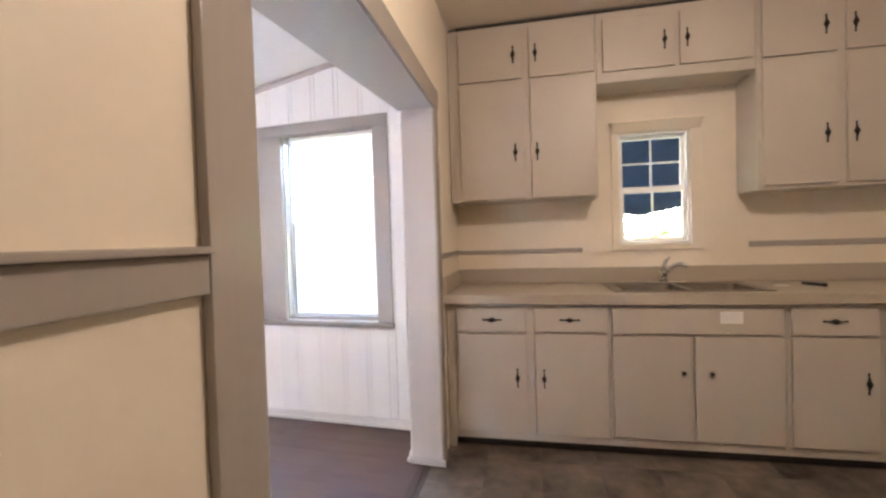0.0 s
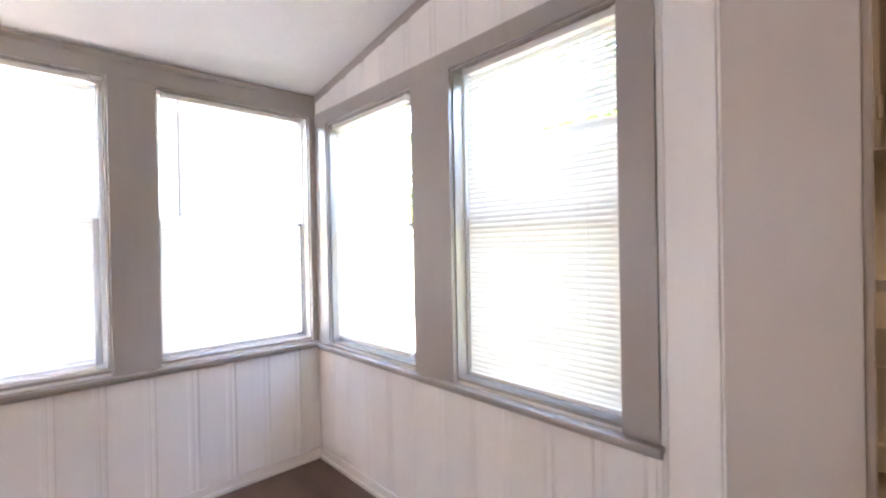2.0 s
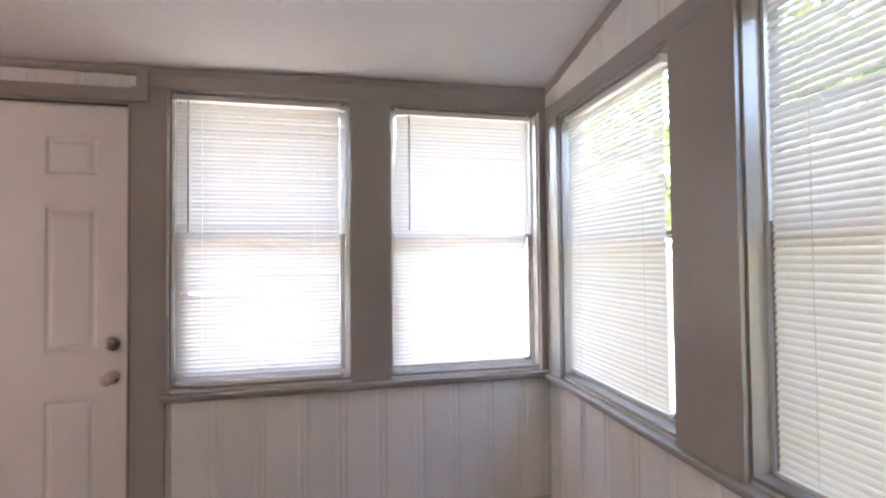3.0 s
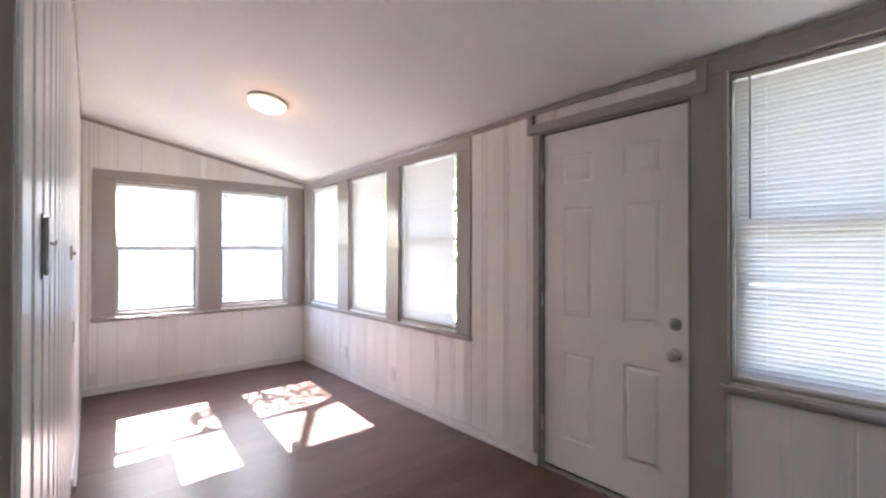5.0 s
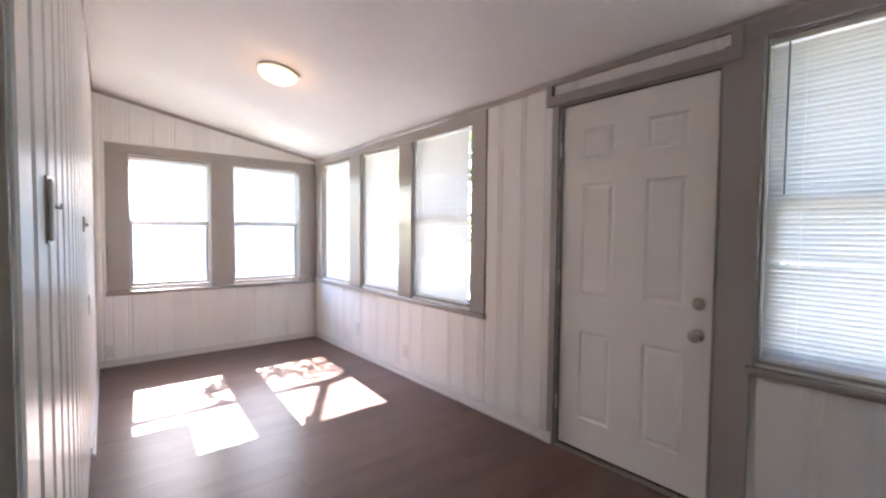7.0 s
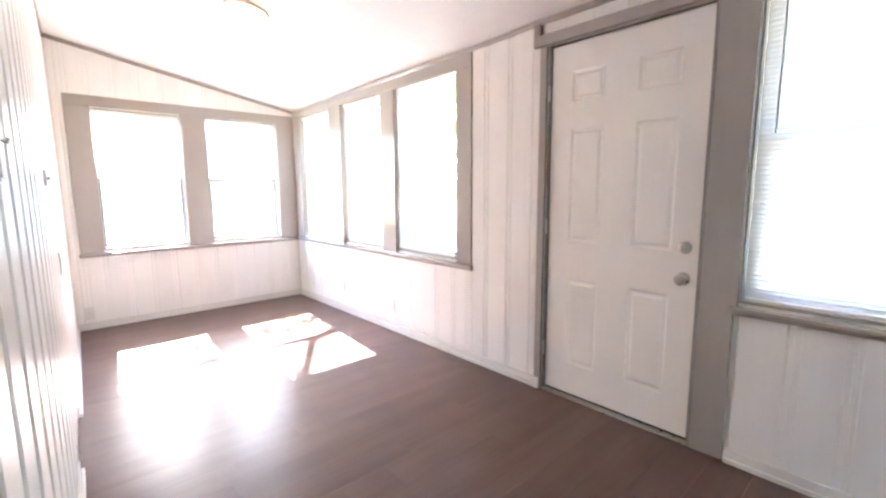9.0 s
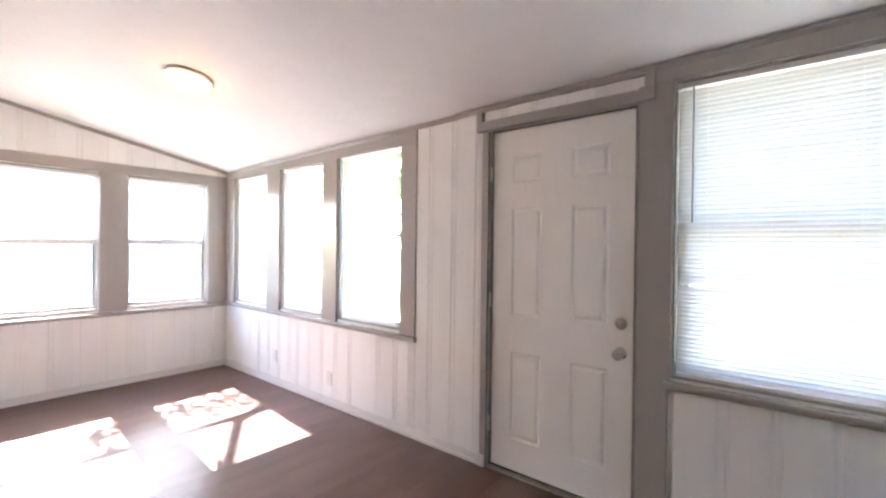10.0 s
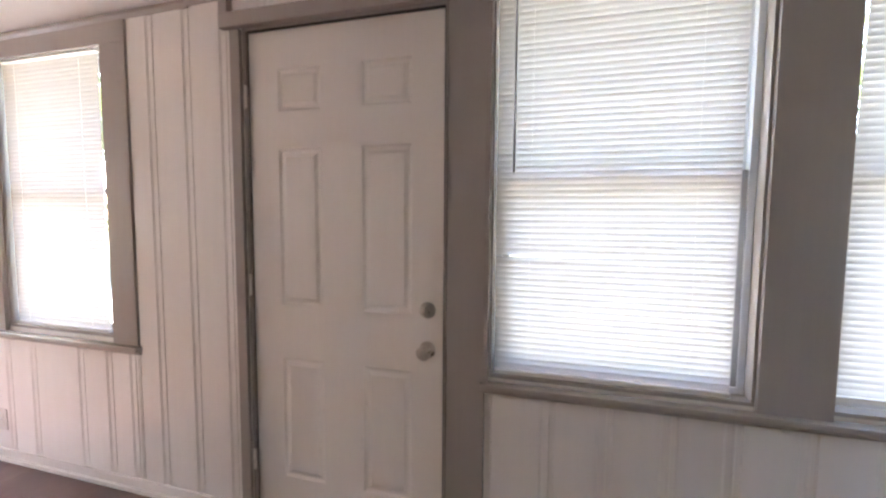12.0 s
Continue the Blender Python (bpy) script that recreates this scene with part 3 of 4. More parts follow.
panel_slab("door_leaf", west, -2.884, -2.0505, 0.022, 2.0520, -0.060, -0.018, [(-2.752, -2.556), (-2.380, -2.176)], [(0.208, 0.729), (0.948, 1.588), (1.735, 1.902)], DOOR_WHITE, door_1)
single("door_frame", TAUPE, west, (-2.90, -2.888, -0.12, -0.002, 0.0, 2.069), (-2.044, -2.03, -0.12, -0.002, 0.0, 2.069), (-2.888, -2.044, -0.12, -0.002, 2.0585, 2.069), parent=door_1)
# Dark stop and strips stand in for the shade in the leaf's gaps.
single("door_stop", GAP, west, (-2.888, -2.880, -0.12, -0.062, 0.02, 2.048), (-2.052, -2.044, -0.12, -0.062, 0.02, 2.048), parent=door_1)
single("weatherstrip", GAP, west, (-2.0502, -2.0443, -0.034, -0.010, 0.022, 2.048), (-2.8878, -2.8843, -0.034, -0.016, 0.022, 2.048), (-2.884, -2.0505, -0.034, -0.008, 2.0523, 2.0580), parent=door_1, label="dark strip standing for the shade in the door gap")
single("door_sweep", GAP, west, (-2.883, -2.049, -0.058, -0.020, 0.0105, 0.0215), parent=door_1)
single("threshold", NICKEL, west, (-2.888, -2.044, -0.12, 0.018, 0.0004, 0.010), parent=door_1, label="worn metal threshold", bevel=0.003)
for z, rows, nm in ((0.972, [(0.0, 0.030), (0.004, 0.031), (0.010, 0.029), (0.013, 0.022), (0.024, 0.021), (0.027, 0.018)], "deadbolt"),
                    (0.822, [(0.0, 0.031), (0.005, 0.032), (0.009, 0.026), (0.014, 0.012), (0.030, 0.011), (0.036, 0.020), (0.046, 0.0275), (0.056, 0.027), (0.062, 0.021), (0.064, 0.010)], "door_knob")):
    bm = bmesh.new()
    lathe(bm, west, rows, -2.112, z, -0.018, 28)
    knob = part(nm, bm, NICKEL, door_1, "satin nickel " + nm.replace("_", " "), smooth=True)
    n = 0.0095 if nm == "deadbolt" else 0.0465
    single("thumb_turn" if nm == "deadbolt" else "lock_button", NICKEL, west, (-2.116, -2.108, n - 0.002, n + (0.018 if nm == "deadbolt" else 0.003), z - 0.016, z + 0.016), parent=knob, bevel=0.002)
single("strike_plate", IRON, west, (-2.0435, -2.040, -0.045, -0.0015, 0.79, 0.86), parent=door_1)
for z in (0.27, 1.03, 1.80):
    bm = bmesh.new()
    tube(bm, [(0.0, -2.890, z - 0.045), (0.0, -2.890, z + 0.045)], 0.006, 10)
    part("hinge", bm, PLASTIC, door_1, "painted-over hinge", smooth=True)
dc = setting(thing("door_casing", "", ""), "taupe-painted flat boards framing the porch door", "door trim")
single("side_board", TAUPE, west, (-2.945, -2.9, 0.0, 0.020, 0.0, 2.06), parent=dc, bevel=0.002)
single("side_board", TAUPE, west, (-2.030, -1.8905, 0.0, 0.018, 0.0, 2.138), parent=dc, bevel=0.002)
single("edge_bead", TAUPE, west, (-2.038, -2.0305, 0.0, 0.024, 0.0, 2.06), parent=dc, bevel=0.003)
single("head_board", TAUPE, west, (-2.985, -1.955, 0.0, 0.034, 2.066, 2.124), parent=dc, bevel=0.003)
single("head_board", TAUPE, west, (-2.985, -1.955, 0.0, 0.030, 2.190, 2.200, (west_top(-2.985) - 0.001, west_top(-1.955) - 0.001)), parent=dc)
single("end_block", TAUPE, west, (-2.985, -2.945, 0.0, 0.032, 2.1245, 2.1895), parent=dc, bevel=0.002)
single("end_block", TAUPE, west, (-2.003, -1.955, 0.0, 0.032, 2.1245, 2.1895), parent=dc, bevel=0.002)
single("plinth", BASE_WHITE, west, (-2.965, -2.905, 0.0205, 0.034, 0.0, 0.07), parent=dc, bevel=0.004)

# ---- opening between kitchen and porch ----
op = setting(thing("opening_casing", "", ""), "taupe-painted casing of the wide kitchen opening", "trim")
for name, corners, z0, z1 in (
        ("jamb_lining", [(2.330, -0.406), (kitchen_x(-0.406) + 0.001, -0.406), (kitchen_x(-0.42) + 0.001, -0.42), (2.330, -0.42)], 0.0, 2.02),
        ("jamb_lining", [(2.308, -2.0655), (kitchen_x(-2.0655) + 0.001, -2.0655), (kitchen_x(-2.08) + 0.001, -2.08), (2.308, -2.08)], 0.0, 2.02),
        ("head_lining", [(2.308, -0.406), (kitchen_x(-0.406) + 0.001, -0.406), (kitchen_x(-2.08) + 0.001, -2.08), (2.308, -2.08)], 2.0205, 2.035),
        ("plinth", [(2.318, -0.4205), (2.532, -0.4205), (2.536, -0.434), (2.318, -0.434)], 0.0, 0.035)):
    bm = bmesh.new()
    prism(bm, corners, z0, z1)
    # South jamb darker, the rest paler: tones set by the light each catches.
    part(name, bm, TAUPE if corners[0][1] < -2 else JAMB, op, bevel=0.002)
single("side_board", TAUPE, house_face, (0.115, 0.222, 0.0015, 0.014, 0.0, 2.02), parent=op, bevel=0.003)
single("side_board", TAUPE, house_face, (1.898, 2.030, 0.0015, 0.020, 0.0, 2.02), parent=op, bevel=0.003)
single("head_board", TAUPE, house_face, (0.115, 2.030, 0.0015, 0.018, 2.0205, 2.135), parent=op, bevel=0.003)
setting(single("threshold", WOOD_EDGE, house_face, (0.246, 1.89, -0.14, -0.09, -0.004, 0.008), bevel=0.004), "dark brown wood strip between porch and kitchen floors", "threshold")

# ---- porch fixtures ----
lz = ceiling_at(1.155, -4.41)
lamp = thing("ceiling_light", "round opal glass ceiling lamp, lit warm", "ceiling lamp", at=(1.155, -4.41, lz))
tilted = Matrix.Translation((1.155, -4.41, lz - 0.002)) @ Vector((0.186, 0.016, -1)).to_track_quat("Z", "Y").to_matrix().to_4x4()


def lamp_frame(a, n, z):
    return tilted @ Vector((a, z, n))


bm = bmesh.new()
lathe(bm, lamp_frame, [(0.0, 0.135), (0.012, 0.137), (0.018, 0.131)], 0, 0, 0, 40)
held(part("rim", bm, PLASTIC, smooth=True), lamp)
bm = bmesh.new()
lathe(bm, lamp_frame, [(0.0185, 0.129), (0.034, 0.124), (0.050, 0.110), (0.062, 0.086), (0.069, 0.054), (0.072, 0.018)], 0, 0, 0, 40)
dome = held(part("dome", bm, LAMP_GLASS, label="lit opal glass dome", smooth=True), lamp)
dome.visible_shadow = False


def wall_plate(P, a, z, label, holes, n=0.0108):
    root = thing("outlet" if holes else "cover_plate", label, "outlet" if holes else "cover plate")
    single("plate", PLASTIC, P, (a - 0.036, a + 0.036, n, n + 0.006, z - 0.057, z + 0.057), parent=root, bevel=0.002)
    if holes:
        for dz in (-0.02, 0.02):
            single("socket", PLASTIC, P, (a - 0.017, a + 0.017, n + 0.0062, n + 0.0085, z + dz - 0.015, z + dz + 0.015), parent=root, bevel=0.003)
    single("screw", NICKEL, P, (a - 0.003, a + 0.003, n + 0.0061, n + 0.0075, z - 0.003, z + 0.003), parent=root)
    return root


wall_plate(west, -4.49, 0.225, "white painted wall outlet on the board wall", True)
wall_plate(west, -5.36, 0.27, "white painted wall outlet on the board wall", True)
wall_plate(south, 2.03, 0.15, "white painted wall outlet near the corner", True)
wall_plate(east, 2.42, 0.87, "white painted wall outlet near the opening", True)

plate = thing("door_chime", "off-white painted chime box with a small hook", "chime box")
single("back_plate", TAUPE, east, (0.305, 0.375, 0.0108, 0.0145, 1.275, 1.40), parent=plate)
single("cover", PLASTIC, east, (0.315, 0.380, 0.0147, 0.022, 1.28, 1.395), parent=plate, bevel=0.004)
bm = bmesh.new()
tube(bm, [east(0.35, 0.021, 1.345), east(0.35, 0.030, 1.342), east(0.35, 0.032, 1.350)], 0.003, 8)
part("hook", bm, PLASTIC, plate, smooth=True)
latch = thing("wall_latch", "small painted latch plate on the board wall", "latch")
single("plate", PLASTIC, east, (1.92, 1.96, 0.0108, 0.020, 1.285, 1.355), parent=latch, bevel=0.003)
single("bolt", NICKEL, east, (1.93, 1.95, 0.0202, 0.032, 1.31, 1.325), parent=latch, bevel=0.003)


# ---- kitchen shell ----
KB = -0.64
wall_kitchen = wall_core("wall_kitchen", lambda a, n, z: kit(a, n + KB, z), (-0.12, 3.35), [(1.09, 1.55, 1.205, 1.975)], lambda a: 2.74, "cream-painted kitchen wall with a small window", CREAM, 0.14, 0.0)
setting(single("wall_kitchen_east", CREAM, plain, (5.75, 5.87, -5.4, 1.1, -0.02, 2.74)), "cream-painted kitchen side wall", "wall")
setting(single("wall_kitchen_south", CREAM, plain, (2.99, 5.87, -5.52, -5.4, -0.02, 2.74)), "cream-painted kitchen end wall", "wall")
setting(single("ceiling_kitchen", KITCHEN_CEILING, plain, (2.36, 5.87, -5.52, 0.80, 2.715, 2.80)), "beige-painted flat kitchen ceiling", "ceiling")
floor_kitchen = setting(single("floor_kitchen", GROUT, plain, (2.33, 5.87, -5.52, 0.80, -0.06, -0.0058)), "brown stone-look vinyl tile kitchen floor", "floor")


def rail(label, P, a0, a1, z0, z1, out, cap=True):
    root = setting(thing("wall_rail", "", ""), label, "trim")
    single("rail_board", TAUPE, P, (a0, a1, 0.0, out, z0, z1), parent=root, bevel=0.003)
    if cap:
        single("rail_cap", TAUPE, P, (a0, a1, 0.0, out + 0.012, z1 + 0.0005, z1 + 0.012), parent=root, bevel=0.003)
    return root


def sink_wall(a, n, z):
    return kit(a, n + KB, z)


rail("taupe-painted flat chair rail with a ledge", house_face, 2.031, 5.15, 1.207, 1.268, 0.018)
rail("taupe-painted thin strip above the counter", house_face, -0.61, 0.105, 1.165, 1.195, 0.012, False)
rail("taupe-painted thin strip above the counter", sink_wall, -0.045, 0.838, 1.160, 1.190, 0.012, False)
rail("taupe-painted thin strip above the counter", sink_wall, 1.898, 3.2, 1.170, 1.205, 0.012, False)


# ---- kitchen cabinets ----
def pull(P, a, n, z, parent, flat=False):
    """A forged pull: a waisted back plate with spear ends and a raised grip."""
    long, wide = 0.058, 0.011
    bm = bmesh.new()
    prof = [(-1.0, 0.15), (-0.86, 0.62), (-0.72, 0.30), (-0.30, 0.42), (-0.14, 1.0), (0.0, 1.15), (0.14, 1.0), (0.30, 0.42), (0.72, 0.30), (0.86, 0.62), (1.0, 0.15)]
    rows = []
    for t, w in prof:
        lift = 0.016 * max(0.0, 1 - t * t * 2.2) + 0.004
        row = []
        for s, h in ((-1, 0.0), (-1, 0.6), (0, 1.0), (1, 0.6), (1, 0.0)):
            da, dz = (t * long, s * w * wide) if flat else (s * w * wide, t * long)
            row.append(bm.verts.new(P(a + da, n + (0.0002 if h == 0 else lift * h), z + dz)))
        rows.append(row)
    for r0, r1 in zip(rows, rows[1:]):
        for j in range(5):
            bm.faces.new((r0[j], r0[(j + 1) % 5], r1[(j + 1) % 5], r1[j]))
    bm.faces.new(rows[0])
    bm.faces.new(rows[-1])
    return part("handle", bm, IRON, parent, "blackened iron pull", smooth=True)


def round_knob(P, a, n, z, parent):
    bm = bmesh.new()
    lathe(bm, P, [(0.0, 0.008), (0.008, 0.007), (0.012, 0.010), (0.018, 0.0115), (0.023, 0.008), (0.025, 0.003)], a, z, n, 16)
    return part("knob", bm, IRON, parent, "small black knob", smooth=True)


def hinges(P, a, n, zs, parent):
    for z in zs:
        single("hinge", CABINET, P, (a - 0.007, a + 0.007, n, n + 0.006, z - 0.028, z + 0.028), parent=parent, bevel=0.002)


def front(name, P, a0, a1, z0, z1, n, root):
    return single(name, CABINET, P, (a0, a1, n - 0.019, n, z0, z1), parent=root, bevel=0.004)


# lower units: body, then fronts laid over its face
def base_unit(a0, a1, label, end=False):
    root = thing("base_cabinet", label, "cabinet", "base cabinets along the sink wall")
    single("body", CABINET, kit, (a0 + 0.001, a1 - 0.001, -0.62, -0.0200, 0.062, 0.884), parent=root)
    # The toe kick's near-black colour carries the shade of its recess.
    single("toe_kick", GAP, kit, (a0 + 0.001, a1 - 0.001, -0.60, -0.07, 0.0, 0.0615), parent=root, label="recessed toe kick, its shade put into the colour")
    return root


u1 = base_unit(0.0, 0.907, "greige-painted base cabinet with two drawers and two doors")
single("filler_strip", CABINET, kit, (-0.036, 0.0005, -0.045, -0.021, 0.0, 0.884), parent=u1)
for a0, a1, side in ((0.024, 0.440, 1), (0.490, 0.890, 0)):
    d = front("drawer", kit, a0, a1, 0.722, 0.860, 0.0, u1)
    pull(kit, (a0 + a1) / 2 + (0.01 if side else 0), 0.0, 0.790, d, True)
    d = front("door", kit, a0, a1, 0.108, 0.703, 0.0, u1)
    pull(kit, a1 - 0.055 if side else a0 + 0.050, 0.0, 0.443, d)
    hinges(kit, a0 - 0.010 if side else a1 + 0.009, -0.0195, (0.18, 0.63), d)
u2 = base_unit(0.907, 1.800, "greige-painted sink base cabinet with a false drawer front")
front("false_front", kit, 0.924, 1.778, 0.716, 0.858, 0.0, u2)
for a0, a1, side in ((0.924, 1.330, 1), (1.352, 1.778, 0)):
    d = front("door", kit, a0, a1, 0.118, 0.700, 0.0, u2)
    round_knob(kit, a1 - 0.040 if side else a0 + 0.080, 0.0, 0.502, d)
    hinges(kit, a0 - 0.008 if side else a1 + 0.009, -0.0195, (0.19, 0.63), d)
u3 = base_unit(1.800, 2.640, "greige-painted base cabinet with a wide drawer")
for a0, a1, side in ((1.822, 2.212, 1), (2.250, 2.620, 0)):
    d = front("drawer", kit, a0, a1, 0.716, 0.858, 0.0, u3)
    pull(kit, (a0 + a1) / 2, 0.0, 0.792, d, True)
    d = front("door", kit, a0, a1, 0.118, 0.700, 0.0, u3)
    pull(kit, a1 - 0.050 if side else a0 + 0.05, 0.0, 0.470, d)
    hinges(kit, a0 - 0.010 if side else a1 + 0.008, -0.0195, (0.19, 0.63), d)

sticker = thing("notice_label", "small white paper label stuck on the false drawer front", "label")
single("sheet", PAPER, kit, (1.478, 1.590, 0.0004, 0.0010, 0.776, 0.842), parent=sticker)
single("print_bar", INK, kit, *[(1.488, 1.580 - 0.012 * (k % 2), 0.0011, 0.0014, 0.826 - 0.012 * k, 0.829 - 0.012 * k) for k in range(4)], parent=sticker)

UP_N = -0.34


def upper_unit(a0, a1, z0, label, doors):
    root = thing("wall_cabinet", label, "cabinet", "wall cabinets along the sink wall")
    single("body", CABINET, kit, (a0 + 0.001, a1 - 0.001, KB + 0.001, UP_N - 0.0200, z0, 2.690), parent=root, bevel=0.003)
    for b0, b1, lo, hi, grip, zg in doors:
        d = front("door", kit, b0, b1, lo, hi, UP_N, root)
        pull(kit, b1 - 0.058 if grip > 0 else b0 + 0.040, UP_N, zg, d)
        hinges(kit, b0 - 0.010 if grip > 0 else b1 + 0.010, UP_N - 0.0195, (lo + 0.09, hi - 0.09), d)
    return root


u4 = upper_unit(0.0, 0.920, 1.524, "greige-painted wall cabinet with tall and short doors",
           [(0.030, 0.455, 1.535, 2.305, 1, 1.842), (0.500, 0.900, 1.535, 2.305, -1, 1.840), (0.030, 0.455, 2.328, 2.660, 1, 2.485), (0.500, 0.905, 2.325, 2.655, -1, 2.483)])
single("filler_strip", CABINET, kit, (-0.045, 0.0005, UP_N - 0.045, UP_N - 0.021, 1.524, 2.690), parent=u4)
upper_unit(0.920, 1.832, 2.245, "greige-painted short cabinet bridging over the window", [(0.960, 1.382, 2.312, 2.640, 1, 2.473), (1.412, 1.810, 2.312, 2.640, -1, 2.472)])
upper_unit(1.832, 2.760, 1.520, "greige-painted wall cabinet with tall and short doors",
           [(1.860, 2.245, 1.542, 2.280, 1, 1.832), (2.292, 2.70, 1.542, 2.280, -1, 1.830), (1.860, 2.245, 2.302, 2.640, 1, 2.456), (2.292, 2.70, 2.302, 2.640, -1, 2.450)])
# A dark filler paints the shade between cabinet tops and ceiling.
setting(single("cabinet_trim", GAP, kit, (0.01, 2.75, KB + 0.01, UP_N - 0.03, 2.691, 2.714)), "dark strip standing for the shaded gap above the wall cabinets", "trim")

# counter with the sink cut out
SA0, SA1, SN0, SN1 = 0.965, 1.760, -0.505, -0.075
counter = thing("worktop", "beige laminate worktop with rounded front edge", "worktop")
bm = bmesh.new()
ua, un = (-0.046, SA0, SA1, 2.70), (-0.619, SN0, SN1, 0.028)
top = {(i, j): bm.verts.new(kit(ua[i], un[j], 0.943)) for i in range(4) for j in range(4)}
faces = [bm.faces.new((top[i, j], top[i + 1, j], top[i + 1, j + 1], top[i, j + 1])) for i in range(3) for j in range(3) if (i, j) != (1, 1)]
grown = bmesh.ops.extrude_face_region(bm, geom=faces)
for v in grown["geom"]:
    if isinstance(v, bmesh.types.BMVert):
        v.co.z = 0.885
rim = [e for e in bm.edges if all(abs((v.co - KO).dot(KV) + 0.028) < 1e-3 for v in e.verts) and abs(e.verts[0].co.z - e.verts[1].co.z) < 1e-4]
bmesh.ops.bevel(bm, geom=rim, offset=0.014, segments=4, profile=0.5, affect="EDGES")
part("top", bm, LAMINATE, counter)
single("backsplash", LAMINATE, kit, (-0.04, 2.70, KB + 0.001, KB + 0.0195, 0.9435, 1.050), parent=counter, bevel=0.004)
single("side_splash", LAMINATE, house_face, (-0.60, 0.035, 0.0005, 0.019, 0.9435, 1.050), parent=counter, bevel=0.004)

# sink
sink = thing("sink", "double-bowl brushed steel drop-in sink", "sink")
bm = bmesh.new()
rimz = 0.950
bowls = [(SA0 + 0.035, (SA0 + SA1) / 2 - 0.015), ((SA0 + SA1) / 2 + 0.015, SA1 - 0.035)]
block(bm, kit, SA0 - 0.018, SA1 + 0.018, SN0 - 0.02, SN0 + 0.075, 0.9435, rimz)
block(bm, kit, SA0 - 0.018, SA1 + 0.018, SN1 - 0.012, SN1 + 0.018, 0.9435, rimz)
for a0, a1 in ((SA0 - 0.018, bowls[0][0]), (bowls[0][1], bowls[1][0]), (bowls[1][1], SA1 + 0.018)):
    block(bm, kit, a0, a1, SN0 + 0.075, SN1 - 0.012, 0.9435, rimz)
part("rim", bm, STEEL, sink)
for a0, a1 in bowls:
    bm = bmesh.new()
    n0, n1, zb = SN0 + 0.075, SN1 - 0.012, 0.770
    outer = [(a0, n0), (a1, n0), (a1, n1), (a0, n1)]
    low = [(a0 + 0.03, n0 + 0.03), (a1 - 0.03, n0 + 0.03), (a1 - 0.03, n1 - 0.03), (a0 + 0.03, n1 - 0.03)]
    t = [bm.verts.new(kit(a, n, rimz - 0.0005)) for a, n in outer]
    b = [bm.verts.new(kit(a, n, zb)) for a, n in low]
    for k in range(4):
        bm.faces.new((t[k], t[(k + 1) % 4], b[(k + 1) % 4], b[k]))
    bm.faces.new(b)
    inner = [e for e in bm.edges if any(v.co.z < rimz - 0.05 for v in e.verts)]
    bmesh.ops.bevel(bm, geom=inner, offset=0.035, segments=4, profile=0.5, affect="EDGES")
    bowl = part("bowl", bm, STEEL, sink, smooth=True)
    bm = bmesh.new()
    bmesh.ops.create_cone(bm, cap_ends=True, segments=20, radius1=0.04, radius2=0.036, depth=0.006, matrix=Matrix.Translation(kit((a0 + a1) / 2, (n0 + n1) / 2, zb + 0.004)))
    part("drain", bm, CHROME, bowl, smooth=False)

faucet = thing("faucet", "chrome single-lever kitchen faucet", "faucet")
fa, fn = 1.325, -0.470
single("deck_plate", CHROME, kit, (fa - 0.12, fa + 0.12, fn - 0.025, fn + 0.028, rimz + 0.0005, rimz + 0.012), parent=faucet, bevel=0.006)
bm = bmesh.new()
tube(bm, [kit(fa, fn, rimz + 0.0125), kit(fa, fn, rimz + 0.05), kit(fa, fn, rimz + 0.085)], 0.024, 18, [0.028, 0.023, 0.026])
part("body", bm, CHROME, faucet, smooth=True)
bm = bmesh.new()
tube(bm, [kit(fa, fn + 0.005, rimz + 0.05), kit(fa + 0.02, fn + 0.04, rimz + 0.095), kit(fa + 0.05, fn + 0.09, rimz + 0.125), kit(fa + 0.08, fn + 0.14, rimz + 0.130), kit(fa + 0.09, fn + 0.155, rimz + 0.118)], 0.012, 14, [0.018, 0.016, 0.014, 0.012, 0.011])
part("spout", bm, CHROME, faucet, smooth=True)
bm = bmesh.new()
tube(bm, [kit(fa, fn, rimz + 0.084), kit(fa + 0.003, fn - 0.004, rimz + 0.115), kit(fa + 0.016, fn, rimz + 0.150), kit(fa + 0.042, fn + 0.012, rimz + 0.172)], 0.01, 12, [0.022, 0.012, 0.011, 0.006])
part("lever", bm, CHROME, faucet, smooth=True)

pen = thing("marker_pen", "black marker lying on the worktop", "marker")
bm = bmesh.new()
tube(bm, [kit(2.06, -0.36, 0.954), kit(2.10, -0.28, 0.954)], 0.0095, 12)
part("barrel", bm, BLACK, pen, smooth=True)
bm = bmesh.new()
tube(bm, [kit(2.1005, -0.279, 0.954), kit(2.118, -0.243, 0.954)], 0.0105, 12)
part("cap", bm, BLACK, pen, smooth=True)
tagged(single("paper_card", PAPER, kit, (1.90, 1.965, -0.35, -0.305, 0.9432, 0.9462), bevel=0.001), "small white card lying on the worktop", "card")

